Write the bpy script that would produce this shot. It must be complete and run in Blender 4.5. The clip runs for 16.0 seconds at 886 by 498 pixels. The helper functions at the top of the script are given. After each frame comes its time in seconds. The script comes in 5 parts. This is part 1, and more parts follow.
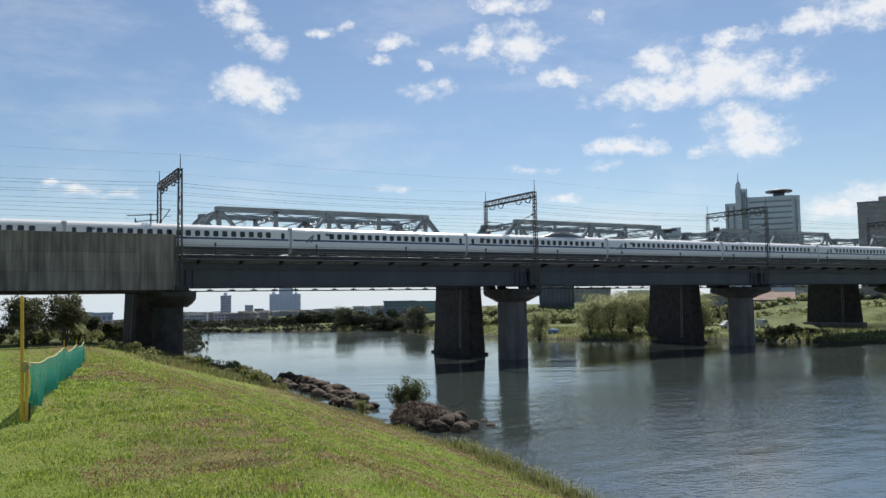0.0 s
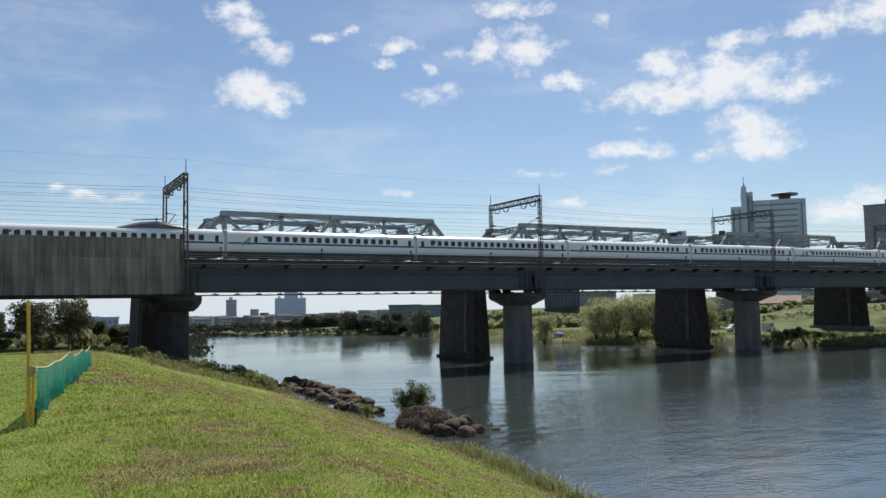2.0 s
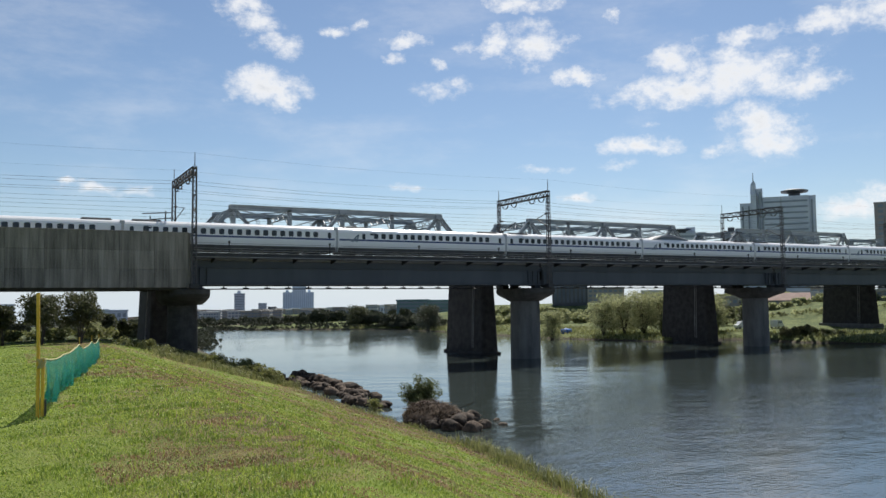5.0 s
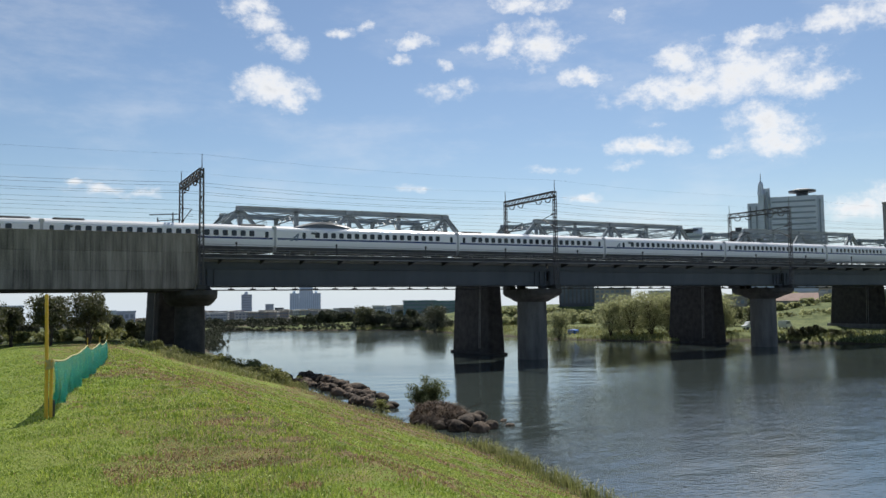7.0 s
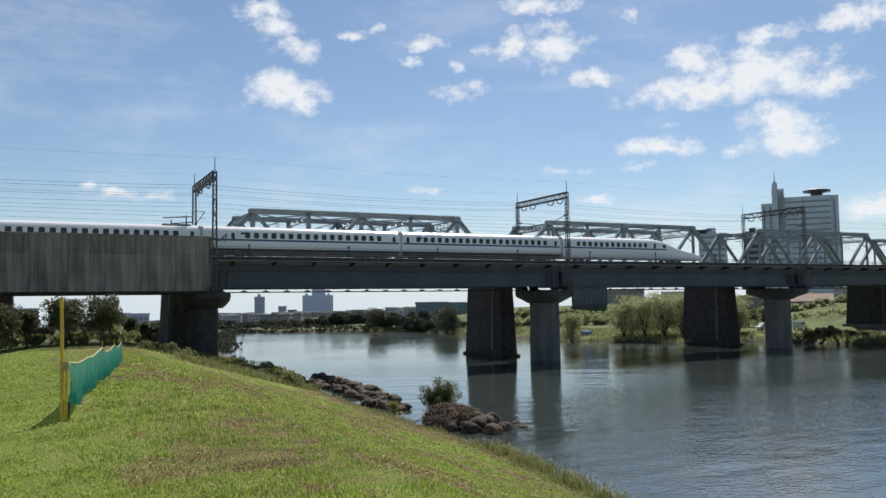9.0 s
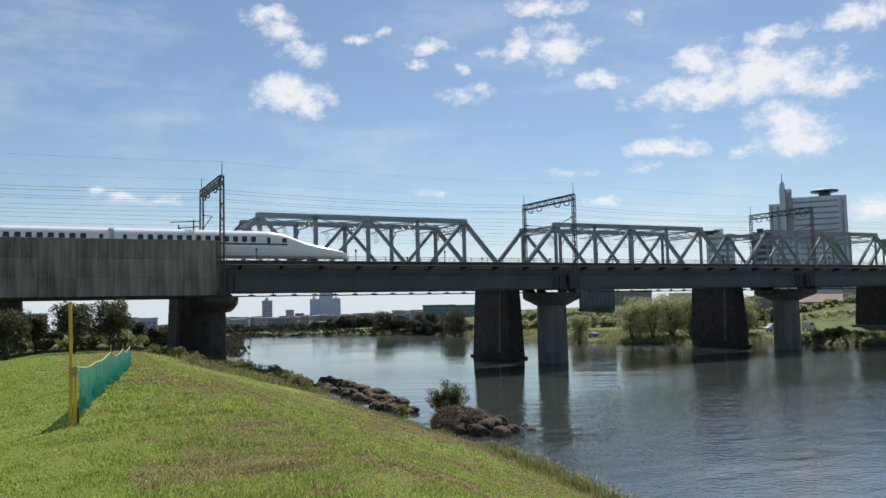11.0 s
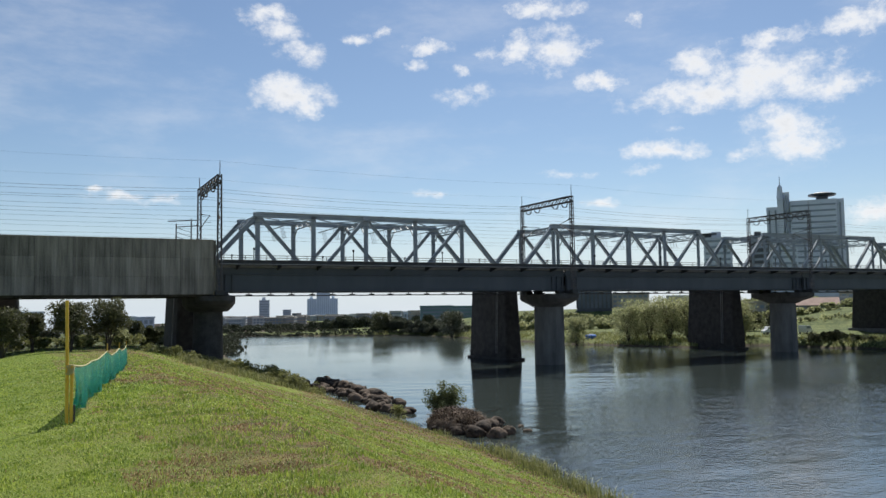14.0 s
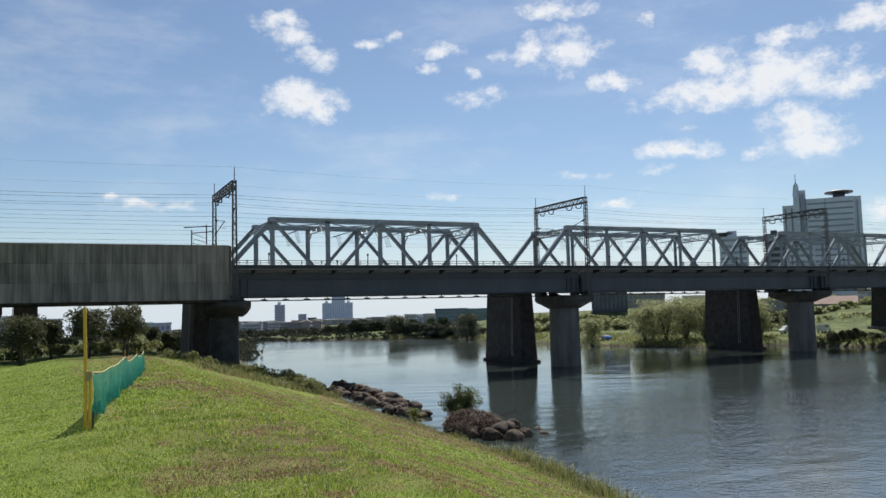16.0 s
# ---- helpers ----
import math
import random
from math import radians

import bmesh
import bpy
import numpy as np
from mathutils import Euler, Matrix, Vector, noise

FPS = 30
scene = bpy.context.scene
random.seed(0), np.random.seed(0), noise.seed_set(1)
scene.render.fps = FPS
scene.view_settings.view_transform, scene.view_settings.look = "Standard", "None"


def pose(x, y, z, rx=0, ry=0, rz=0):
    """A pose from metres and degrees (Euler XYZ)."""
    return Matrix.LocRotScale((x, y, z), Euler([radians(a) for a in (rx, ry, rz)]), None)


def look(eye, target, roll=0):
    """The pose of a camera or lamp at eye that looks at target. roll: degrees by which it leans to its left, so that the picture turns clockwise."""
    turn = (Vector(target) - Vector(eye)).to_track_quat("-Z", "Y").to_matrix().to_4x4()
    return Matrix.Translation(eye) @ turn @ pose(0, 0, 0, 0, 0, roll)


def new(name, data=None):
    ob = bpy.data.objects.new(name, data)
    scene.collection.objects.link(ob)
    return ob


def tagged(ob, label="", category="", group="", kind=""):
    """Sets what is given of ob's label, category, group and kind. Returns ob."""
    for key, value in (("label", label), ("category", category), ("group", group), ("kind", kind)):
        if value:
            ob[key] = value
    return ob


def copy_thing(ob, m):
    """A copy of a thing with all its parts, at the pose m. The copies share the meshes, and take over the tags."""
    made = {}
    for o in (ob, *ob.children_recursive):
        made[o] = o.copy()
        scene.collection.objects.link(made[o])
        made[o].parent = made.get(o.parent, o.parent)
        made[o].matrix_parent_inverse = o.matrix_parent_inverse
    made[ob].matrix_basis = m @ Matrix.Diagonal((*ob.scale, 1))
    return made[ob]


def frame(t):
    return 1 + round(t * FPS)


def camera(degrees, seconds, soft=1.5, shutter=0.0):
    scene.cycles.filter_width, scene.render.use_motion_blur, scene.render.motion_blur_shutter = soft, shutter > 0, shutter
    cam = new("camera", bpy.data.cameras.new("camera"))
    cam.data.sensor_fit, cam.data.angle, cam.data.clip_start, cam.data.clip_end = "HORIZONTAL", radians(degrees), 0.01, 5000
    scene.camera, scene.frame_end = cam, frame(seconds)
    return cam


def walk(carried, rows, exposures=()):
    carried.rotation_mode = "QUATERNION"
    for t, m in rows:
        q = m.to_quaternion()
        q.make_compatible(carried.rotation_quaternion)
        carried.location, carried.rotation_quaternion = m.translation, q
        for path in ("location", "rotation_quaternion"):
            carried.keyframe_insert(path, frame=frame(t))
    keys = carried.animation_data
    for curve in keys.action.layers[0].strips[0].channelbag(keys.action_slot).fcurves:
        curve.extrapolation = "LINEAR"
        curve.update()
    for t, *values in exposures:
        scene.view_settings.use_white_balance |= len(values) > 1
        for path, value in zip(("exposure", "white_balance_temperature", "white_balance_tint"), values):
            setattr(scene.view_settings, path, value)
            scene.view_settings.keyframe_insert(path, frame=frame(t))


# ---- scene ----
EYE = 8.38          # eye height over the water, which lies at z = 0
cam = camera(57.85, 16.0, soft=1.5)
PATH = [
    (0, pose(0, 0, EYE, 93.780, 0.922, -29.323)),
    (0.5, pose(0, 0, EYE, 93.803, 0.865, -29.280)),
    (1, pose(0, 0, EYE, 93.840, 0.937, -29.159)),
    (1.5, pose(0, 0, EYE, 93.980, 0.970, -29.101)),
    (2, pose(0, 0, EYE, 94.063, 1.003, -28.955)),
    (2.5, pose(0, 0, EYE, 93.916, 1.040, -28.832)),
    (3, pose(0, 0, EYE, 93.829, 0.948, -28.772)),
    (3.5, pose(0, 0, EYE, 93.787, 0.822, -28.778)),
    (4, pose(0, 0, EYE, 93.647, 0.636, -28.659)),
    (6.5, pose(0, 0, EYE, 93.805, 0.804, -28.066)),
    (7, pose(0, 0, EYE, 93.778, 0.714, -27.933)),
    (7.5, pose(0, 0, EYE, 93.808, 0.756, -27.720)),
    (8, pose(0, 0, EYE, 93.802, 0.785, -27.555)),
    (8.5, pose(0, 0, EYE, 93.832, 0.726, -27.364)),
    (9, pose(0, 0, EYE, 93.907, 0.863, -27.056)),
    (11.5, pose(0, 0, EYE, 94.157, 1.115, -26.456)),
    (12, pose(0, 0, EYE, 94.294, 0.906, -26.340)),
    (12.5, pose(0, 0, EYE, 94.572, 0.832, -26.298)),
    (13, pose(0, 0, EYE, 94.636, 0.819, -26.661)),
    (13.5, pose(0, 0, EYE, 94.382, 0.810, -26.852)),
    (14, pose(0, 0, EYE, 94.168, 0.814, -26.734)),
    (14.5, pose(0, 0, EYE, 94.122, 0.960, -26.537)),
    (15, pose(0, 0, EYE, 94.114, 1.200, -26.228)),
    (15.5, pose(0, 0, EYE, 94.158, 1.278, -25.856)),
    (16, pose(0, 0, EYE, 94.390, 1.446, -25.672)),
]
walk(cam, PATH)

# ---- light ----
SUN_AZ, SUN_EL = 40.0, 50.0     # degrees from +y towards +x, and above the horizon
world = bpy.data.worlds.new("sky")
scene.world = world
world.use_nodes = True


def cloud_sky(tree):
    """Blue sky with separate small cumulus clouds, each an uneven patch round its own direction, and thin veils elsewhere."""
    N, L = tree.nodes, tree.links
    N.clear()
    out = N.new("ShaderNodeOutputWorld")
    bg = N.new("ShaderNodeBackground")
    bg.inputs["Strength"].default_value = SKY_STRENGTH
    sky = N.new("ShaderNodeTexSky")
    sky.sky_type, sky.sun_disc = "NISHITA", False
    sky.sun_elevation, sky.sun_rotation = radians(SUN_EL), radians(SUN_AZ)
    sky.air_density, sky.dust_density, sky.ozone_density = 1.0, 0.25, 3.0
    co = N.new("ShaderNodeTexCoord")
    # the clouds' outlines are frayed by shifting the direction a little
    fray = N.new("ShaderNodeTexNoise")
    fray.inputs["Scale"].default_value, fray.inputs["Detail"].default_value, fray.inputs["Roughness"].default_value = 20, 8, 0.62
    L.new(co.outputs["Generated"], fray.inputs["Vector"])
    off = N.new("ShaderNodeVectorMath")
    off.operation = "MULTIPLY_ADD"
    L.new(fray.outputs["Color"], off.inputs[0])
    off.inputs[1].default_value = (0.06, 0.06, 0.034)
    off.inputs[2].default_value = (-0.030, -0.030, -0.017)
    bent = N.new("ShaderNodeVectorMath")
    bent.operation = "ADD"
    L.new(co.outputs["Generated"], bent.inputs[0])
    L.new(off.outputs[0], bent.inputs[1])

    def math_node(op, a, b=None, clamp=False):
        n = N.new("ShaderNodeMath")
        n.operation, n.use_clamp = op, clamp
        for k, v in enumerate((a, b)):
            if v is None:
                continue
            if isinstance(v, (int, float)):
                n.inputs[k].default_value = v
            else:
                L.new(v, n.inputs[k])
        return n.outputs[0]

    def dot(vec):
        n = N.new("ShaderNodeVectorMath")
        n.operation = "DOT_PRODUCT"
        L.new(bent.outputs[0], n.inputs[0])
        n.inputs[1].default_value = vec
        return n.outputs["Value"]

    def fog(scale, detail, rough, stretch=(1, 1, 1)):
        mp = N.new("ShaderNodeMapping")
        mp.inputs["Scale"].default_value = stretch
        L.new(co.outputs["Generated"], mp.inputs["Vector"])
        n = N.new("ShaderNodeTexNoise")
        n.inputs["Scale"].default_value, n.inputs["Detail"].default_value, n.inputs["Roughness"].default_value = scale, detail, rough
        L.new(mp.outputs[0], n.inputs["Vector"])
        return n.outputs["Fac"]

    puff = fog(30, 9, 0.66, (1, 1, 1.5))
    veil = fog(5, 8, 0.62, (1, 1, 3.0))
    total = None
    for az, el, w, h, thick in CLOUDS:
        a, e = radians(az), radians(el)
        right = Vector((math.cos(a), -math.sin(a), 0))
        up = Vector((-math.sin(a) * math.sin(e), -math.cos(a) * math.sin(e), math.cos(e)))
        ahead = Vector((math.sin(a) * math.cos(e), math.cos(a) * math.cos(e), math.sin(e)))
        u = math_node("POWER", math_node("MULTIPLY", dot(right), 1 / (1.6 * radians(w))), 2)
        v = math_node("POWER", math_node("MULTIPLY", dot(up), 1 / (1.75 * radians(h))), 2)
        b = math_node("SUBTRACT", 1.0, math_node("SQRT", math_node("ADD", u, v)), clamp=True)
        b = math_node("MULTIPLY", b, math_node("MULTIPLY", math_node("GREATER_THAN", dot(ahead), 0.5), 0.35 + 0.65 * thick))
        total = b if total is None else math_node("MAXIMUM", total, b)
    # crown of each cloud thick, its rim torn into wisps
    body = math_node("ADD", math_node("MULTIPLY", total, 1.5), math_node("MULTIPLY", math_node("SUBTRACT", puff, 0.53), 3.0))
    inside = math_node("MULTIPLY", body, math_node("MULTIPLY", total, 4.0, clamp=True))
    mask = N.new("ShaderNodeMapRange")
    mask.interpolation_type = "SMOOTHSTEP"
    mask.inputs["From Min"].default_value, mask.inputs["From Max"].default_value = 0.04, 1.4
    L.new(inside, mask.inputs["Value"])
    thin = N.new("ShaderNodeMapRange")
    thin.interpolation_type = "SMOOTHSTEP"
    thin.inputs["From Min"].default_value, thin.inputs["From Max"].default_value = 0.46, 0.80
    thin.inputs["To Max"].default_value = 0.26
    L.new(veil, thin.inputs["Value"])
    amount = math_node("MAXIMUM", mask.outputs[0], thin.outputs[0])
    shade = N.new("ShaderNodeMapRange")
    shade.inputs["From Min"].default_value, shade.inputs["From Max"].default_value = 1.0, 1.9
    L.new(body, shade.inputs["Value"])
    tone = N.new("ShaderNodeMix")
    tone.data_type = "RGBA"
    tone.inputs["A"].default_value = CLOUD_LIT
    tone.inputs["B"].default_value = CLOUD_CORE
    L.new(shade.outputs[0], tone.inputs["Factor"])
    mix = N.new("ShaderNodeMix")
    mix.data_type = "RGBA"
    L.new(amount, mix.inputs["Factor"])
    lift = N.new("ShaderNodeSeparateXYZ")
    L.new(co.outputs["Generated"], lift.inputs[0])
    low_air = N.new("ShaderNodeMapRange")
    low_air.interpolation_type = "SMOOTHSTEP"
    low_air.inputs["From Min"].default_value, low_air.inputs["From Max"].default_value = 0.14, -0.02
    low_air.inputs["To Max"].default_value = 0.85
    L.new(lift.outputs["Z"], low_air.inputs["Value"])
    hazy = N.new("ShaderNodeMix")
    hazy.data_type = "RGBA"
    hazy.inputs["B"].default_value = HAZE
    L.new(low_air.outputs[0], hazy.inputs["Factor"])
    L.new(sky.outputs[0], hazy.inputs["A"])
    L.new(hazy.outputs["Result"], mix.inputs["A"])
    L.new(tone.outputs["Result"], mix.inputs["B"])
    L.new(mix.outputs["Result"], bg.inputs["Color"])
    L.new(bg.outputs[0], out.inputs["Surface"])


SKY_STRENGTH = 0.073
HAZE = (7.2, 8.4, 9.7, 1)
CLOUD_LIT = (10.2, 10.3, 10.5, 1)
CLOUD_CORE = (7.4, 7.8, 8.4, 1)
# direction (degrees right of +y, above the horizon), half width and height, and thickness of each cloud
CLOUDS = [
    (14.2, 20.1, 1.82, 0.65, 0.75),
    (15.1, 18.9, 1.62, 0.65, 0.60),
    (16.7, 17.8, 1.82, 0.81, 0.75),
    (15.9, 14.9, 2.67, 1.13, 1.00),
    (17.3, 14.2, 1.21, 0.65, 0.80),
    (20.8, 19.0, 1.13, 0.44, 0.75),
    (22.6, 19.4, 0.61, 0.36, 0.65),
    (25.8, 18.4, 1.78, 0.44, 0.60),
    (24.8, 17.2, 0.89, 0.36, 0.40),
    (28.0, 16.7, 0.89, 0.32, 0.35),
    (30.3, 17.7, 0.97, 0.48, 0.50),
    (32.1, 18.3, 1.13, 0.89, 0.80),
    (35.2, 17.8, 2.10, 1.37, 0.95),
    (38.4, 15.5, 1.70, 0.53, 0.55),
    (37.6, 18.1, 0.81, 0.48, 0.40),
    (34.2, 20.7, 2.42, 0.57, 0.60),
    (49.1, 14.9, 4.24, 1.62, 0.95),
    (45.0, 14.2, 4.44, 0.89, 0.75),
    (44.9, 16.2, 1.82, 0.81, 0.55),
    (53.2, 13.8, 2.02, 0.81, 0.80),
    (50.3, 11.6, 2.34, 1.13, 0.85),
    (50.7, 10.4, 2.42, 1.05, 0.70),
    (47.3, 9.9, 1.41, 0.40, 0.45),
    (51.8, 15.5, 1.13, 0.40, 0.60),
    (42.6, 10.5, 2.83, 0.61, 0.85),
    (43.0, 11.9, 0.73, 0.24, 0.35),
    (49.4, 17.2, 2.50, 0.48, 0.70),
    (54.9, 17.5, 3.03, 0.73, 0.85),
    (57.7, 17.6, 2.42, 1.13, 0.75),
    (40.5, 19.4, 0.57, 0.65, 0.35),
    (55.3, 5.7, 2.83, 0.73, 0.55),
    (57.8, 6.5, 1.82, 0.89, 0.60),
    (5.7, 7.6, 2.83, 0.36, 0.50),
    (3.5, 8.0, 0.81, 0.24, 0.55),
    (25.8, 8.2, 1.86, 0.24, 0.35),
    (37.7, 7.0, 1.37, 0.32, 0.40),
    (28.6, 15.0, 2.42, 0.65, 0.20),
    (35.4, 9.3, 2.42, 0.32, 0.20),
    (41.2, 9.2, 1.62, 0.32, 0.25),
]
cloud_sky(world.node_tree)

sun = new("sun", bpy.data.lights.new("sun", "SUN"))
sun.data.energy, sun.data.angle, sun.data.color = 4.6, radians(0.6), (1.0, 0.95, 0.87)
sa, se = radians(SUN_AZ), radians(SUN_EL)
sun.matrix_world = look((0, 0, 0), (-math.sin(sa) * math.cos(se), -math.cos(sa) * math.cos(se), -math.sin(se)))
scene.view_settings.exposure = 0.32

# ---- materials ----
def material(name, low, high, rough=0.6, scale=1.0, fine=12.0, bump=0.3, depth=0.02, metal=0.0, streak=None, island=0.0, per_object=0.0, spec=0.5, through_light=0.0):
    """Two tones mixed by coarse and fine noise in metres, with relief. streak: a stretch of the coarse noise for run marks."""
    m = bpy.data.materials.new(name)
    m.use_nodes = True
    N, L = m.node_tree.nodes, m.node_tree.links
    bs = N["Principled BSDF"]
    co = N.new("ShaderNodeTexCoord")
    geo = N.new("ShaderNodeNewGeometry")
    src = geo.outputs["Position"] if streak is None else co.outputs["Object"]
    mp = N.new("ShaderNodeMapping")
    mp.inputs["Scale"].default_value = streak or (1, 1, 1)
    L.new(src, mp.inputs["Vector"])
    a = N.new("ShaderNodeTexNoise")
    a.inputs["Scale"].default_value, a.inputs["Detail"].default_value, a.inputs["Roughness"].default_value = scale, 5, 0.6
    L.new(mp.outputs[0], a.inputs["Vector"])
    b = N.new("ShaderNodeTexNoise")
    b.inputs["Scale"].default_value, b.inputs["Detail"].default_value = fine, 4
    L.new(co.outputs["Object"], b.inputs["Vector"])
    mid = N.new("ShaderNodeMath")
    mid.operation = "MULTIPLY_ADD"
    mid.inputs[1].default_value, mid.inputs[2].default_value = 0.35, -0.17
    L.new(b.outputs["Fac"], mid.inputs[0])
    add = N.new("ShaderNodeMath")
    add.operation = "ADD"
    L.new(a.outputs["Fac"], add.inputs[0])
    L.new(mid.outputs[0], add.inputs[1])
    last = add.outputs[0]
    for amount, node, socket in ((island, "ShaderNodeNewGeometry", "Random Per Island"), (per_object, "ShaderNodeObjectInfo", "Random")):
        if amount:
            n = N.new(node)
            k = N.new("ShaderNodeMath")
            k.operation = "MULTIPLY_ADD"
            k.inputs[1].default_value, k.inputs[2].default_value = amount, -amount / 2
            L.new(n.outputs[socket], k.inputs[0])
            s = N.new("ShaderNodeMath")
            s.operation = "ADD"
            L.new(last, s.inputs[0])
            L.new(k.outputs[0], s.inputs[1])
            last = s.outputs[0]
    ramp = N.new("ShaderNodeMapRange")
    ramp.inputs["From Min"].default_value, ramp.inputs["From Max"].default_value = 0.3, 0.7
    L.new(last, ramp.inputs["Value"])
    mix = N.new("ShaderNodeMix")
    mix.data_type = "RGBA"
    mix.inputs["A"].default_value, mix.inputs["B"].default_value = (*low, 1), (*high, 1)
    L.new(ramp.outputs[0], mix.inputs["Factor"])
    L.new(mix.outputs["Result"], bs.inputs["Base Color"])
    bs.inputs["Roughness"].default_value, bs.inputs["Metallic"].default_value = rough, metal
    bs.inputs["Specular IOR Level"].default_value = spec
    if through_light:
        bs.inputs["Transmission Weight"].default_value = 0.0
        tr = N.new("ShaderNodeBsdfTranslucent")
        L.new(mix.outputs["Result"], tr.inputs["Color"])
        ms = N.new("ShaderNodeMixShader")
        ms.inputs[0].default_value = through_light
        L.new(bs.outputs[0], ms.inputs[1])
        L.new(tr.outputs[0], ms.inputs[2])
        L.new(ms.outputs[0], N["Material Output"].inputs["Surface"])
    if bump:
        bp = N.new("ShaderNodeBump")
        bp.inputs["Strength"].default_value, bp.inputs["Distance"].default_value = bump, depth
        L.new(last, bp.inputs["Height"])
        L.new(bp.outputs[0], bs.inputs["Normal"])
    return m


STEEL_GIRDER = material("painted_girder_steel", (0.045, 0.055, 0.066), (0.074, 0.086, 0.100), 0.55, 0.35, 9, 0.1, 0.01, streak=(1, 1, 0.25))
# dark steel, deepened so the deck edge carries its shadow in the colour
STEEL_DARK = material("dark_bridge_steel", (0.02, 0.02, 0.021), (0.048, 0.047, 0.046), 0.6, 0.8, 10, 0.15)
STEEL_TRUSS = material("truss_paint", (0.24, 0.28, 0.30), (0.36, 0.40, 0.42), 0.5, 0.5, 8, 0.1)
STEEL_MAST = material("galvanised_mast", (0.07, 0.065, 0.065), (0.15, 0.14, 0.14), 0.55, 1.2, 12, 0.1, metal=0.3)
STEEL_BEAM = material("rusty_dark_beam", (0.025, 0.022, 0.02), (0.07, 0.06, 0.052), 0.7, 1.5, 12, 0.2)
RAIL_STEEL = material("handrail_steel", (0.16, 0.15, 0.14), (0.3, 0.29, 0.27), 0.55, 1.0, 12, 0.1)
BALLAST = material("slab_concrete", (0.16, 0.155, 0.145), (0.27, 0.26, 0.24), 0.85, 1.0, 16, 0.4)
CONCRETE_WALL = material("stained_parapet_concrete", (0.085, 0.075, 0.064), (0.36, 0.325, 0.28), 0.85, 0.9, 9, 0.25, 0.02, streak=(1.9, 1.9, 0.14), per_object=0.16)
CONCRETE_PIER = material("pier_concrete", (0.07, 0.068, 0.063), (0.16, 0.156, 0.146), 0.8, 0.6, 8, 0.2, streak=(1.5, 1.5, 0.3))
# stained concrete; the shade under the deck is also mixed into this tone
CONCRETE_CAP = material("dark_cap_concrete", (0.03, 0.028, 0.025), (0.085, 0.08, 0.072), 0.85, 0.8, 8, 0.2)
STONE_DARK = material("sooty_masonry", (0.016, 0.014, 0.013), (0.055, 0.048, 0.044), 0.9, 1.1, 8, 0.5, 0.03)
STONE_BASE = material("pale_base_concrete", (0.10, 0.095, 0.09), (0.2, 0.19, 0.18), 0.85, 0.9, 9, 0.3)
TRAIN_WHITE = material("train_white_paint", (0.85, 0.84, 0.815), (0.90, 0.89, 0.865), 0.25, 0.3, 4, 0.0, streak=(0.2, 1, 1))
TRAIN_GREY = material("train_lower_paint", (0.30, 0.30, 0.30), (0.42, 0.42, 0.41), 0.35, 0.4, 5, 0.0)
# grey skirt paint, darkened to hold the shade of the inward-curving lower side
TRAIN_SKIRT = material("train_skirt_grime", (0.055, 0.055, 0.056), (0.12, 0.118, 0.112), 0.6, 0.8, 7, 0.1)
TRAIN_BLUE = material("train_blue_band", (0.012, 0.03, 0.12), (0.02, 0.045, 0.17), 0.3, 0.3, 4, 0.0)
TRAIN_GLASS = material("train_window_glass", (0.012, 0.014, 0.018), (0.02, 0.023, 0.028), 0.08, 0.3, 4, 0.0)
TRAIN_DARK = material("train_underframe", (0.025, 0.025, 0.027), (0.06, 0.06, 0.06), 0.6, 1.0, 9, 0.2)
TRAIN_COVER = material("roof_cover_grey", (0.09, 0.10, 0.11), (0.16, 0.17, 0.175), 0.5, 1.0, 9, 0.1)
EMBLEM = material("emblem_grey_blue", (0.10, 0.14, 0.18), (0.16, 0.20, 0.24), 0.4, 0.5, 5, 0.0)
BELLOWS = material("gangway_bellows", (0.45, 0.45, 0.45), (0.58, 0.58, 0.57), 0.7, 1.0, 9, 0.2)
YELLOW = material("yellow_pole_paint", (0.62, 0.36, 0.02), (0.78, 0.50, 0.05), 0.45, 2.0, 20, 0.1)
ROPE = material("weathered_rope", (0.35, 0.32, 0.16), (0.55, 0.5, 0.25), 0.85, 4, 40, 0.4)
NET = material("green_net_cloth", (0.0, 0.20, 0.14), (0.01, 0.34, 0.25), 0.75, 3, 60, 0.3, 0.01, through_light=0.35)
ROCK = material("wet_river_rock", (0.018, 0.014, 0.011), (0.15, 0.11, 0.08), 0.85, 1.9, 7, 1.0, 0.09, per_object=0.25, spec=0.2)
DRY_REED = material("dry_reed_straw", (0.035, 0.024, 0.016), (0.17, 0.115, 0.072), 0.9, 2, 12, 0.3, island=0.4)
LEAF_DARK = material("dark_leaf", (0.05, 0.058, 0.026), (0.12, 0.125, 0.058), 0.6, 0.9, 9, 0.0, island=0.5, through_light=0.4)
LEAF_BUSH = material("shrub_leaf", (0.06, 0.08, 0.03), (0.15, 0.17, 0.065), 0.6, 0.9, 9, 0.0, island=0.5, through_light=0.4)
LEAF_FAR = material("far_leaf", (0.045, 0.052, 0.032), (0.10, 0.11, 0.065), 0.7, 0.2, 3, 0.0, island=0.4, through_light=0.25)
LEAF_WILLOW = material("willow_leaf", (0.20, 0.22, 0.10), (0.40, 0.41, 0.22), 0.6, 0.5, 9, 0.0, island=0.5, through_light=0.6)
LEAF_REED = material("reed_leaf", (0.12, 0.14, 0.04), (0.28, 0.28, 0.11), 0.6, 0.6, 9, 0.0, island=0.5, through_light=0.45)
BARK = material("bark", (0.03, 0.024, 0.018), (0.085, 0.07, 0.055), 0.9, 3, 14, 0.6)
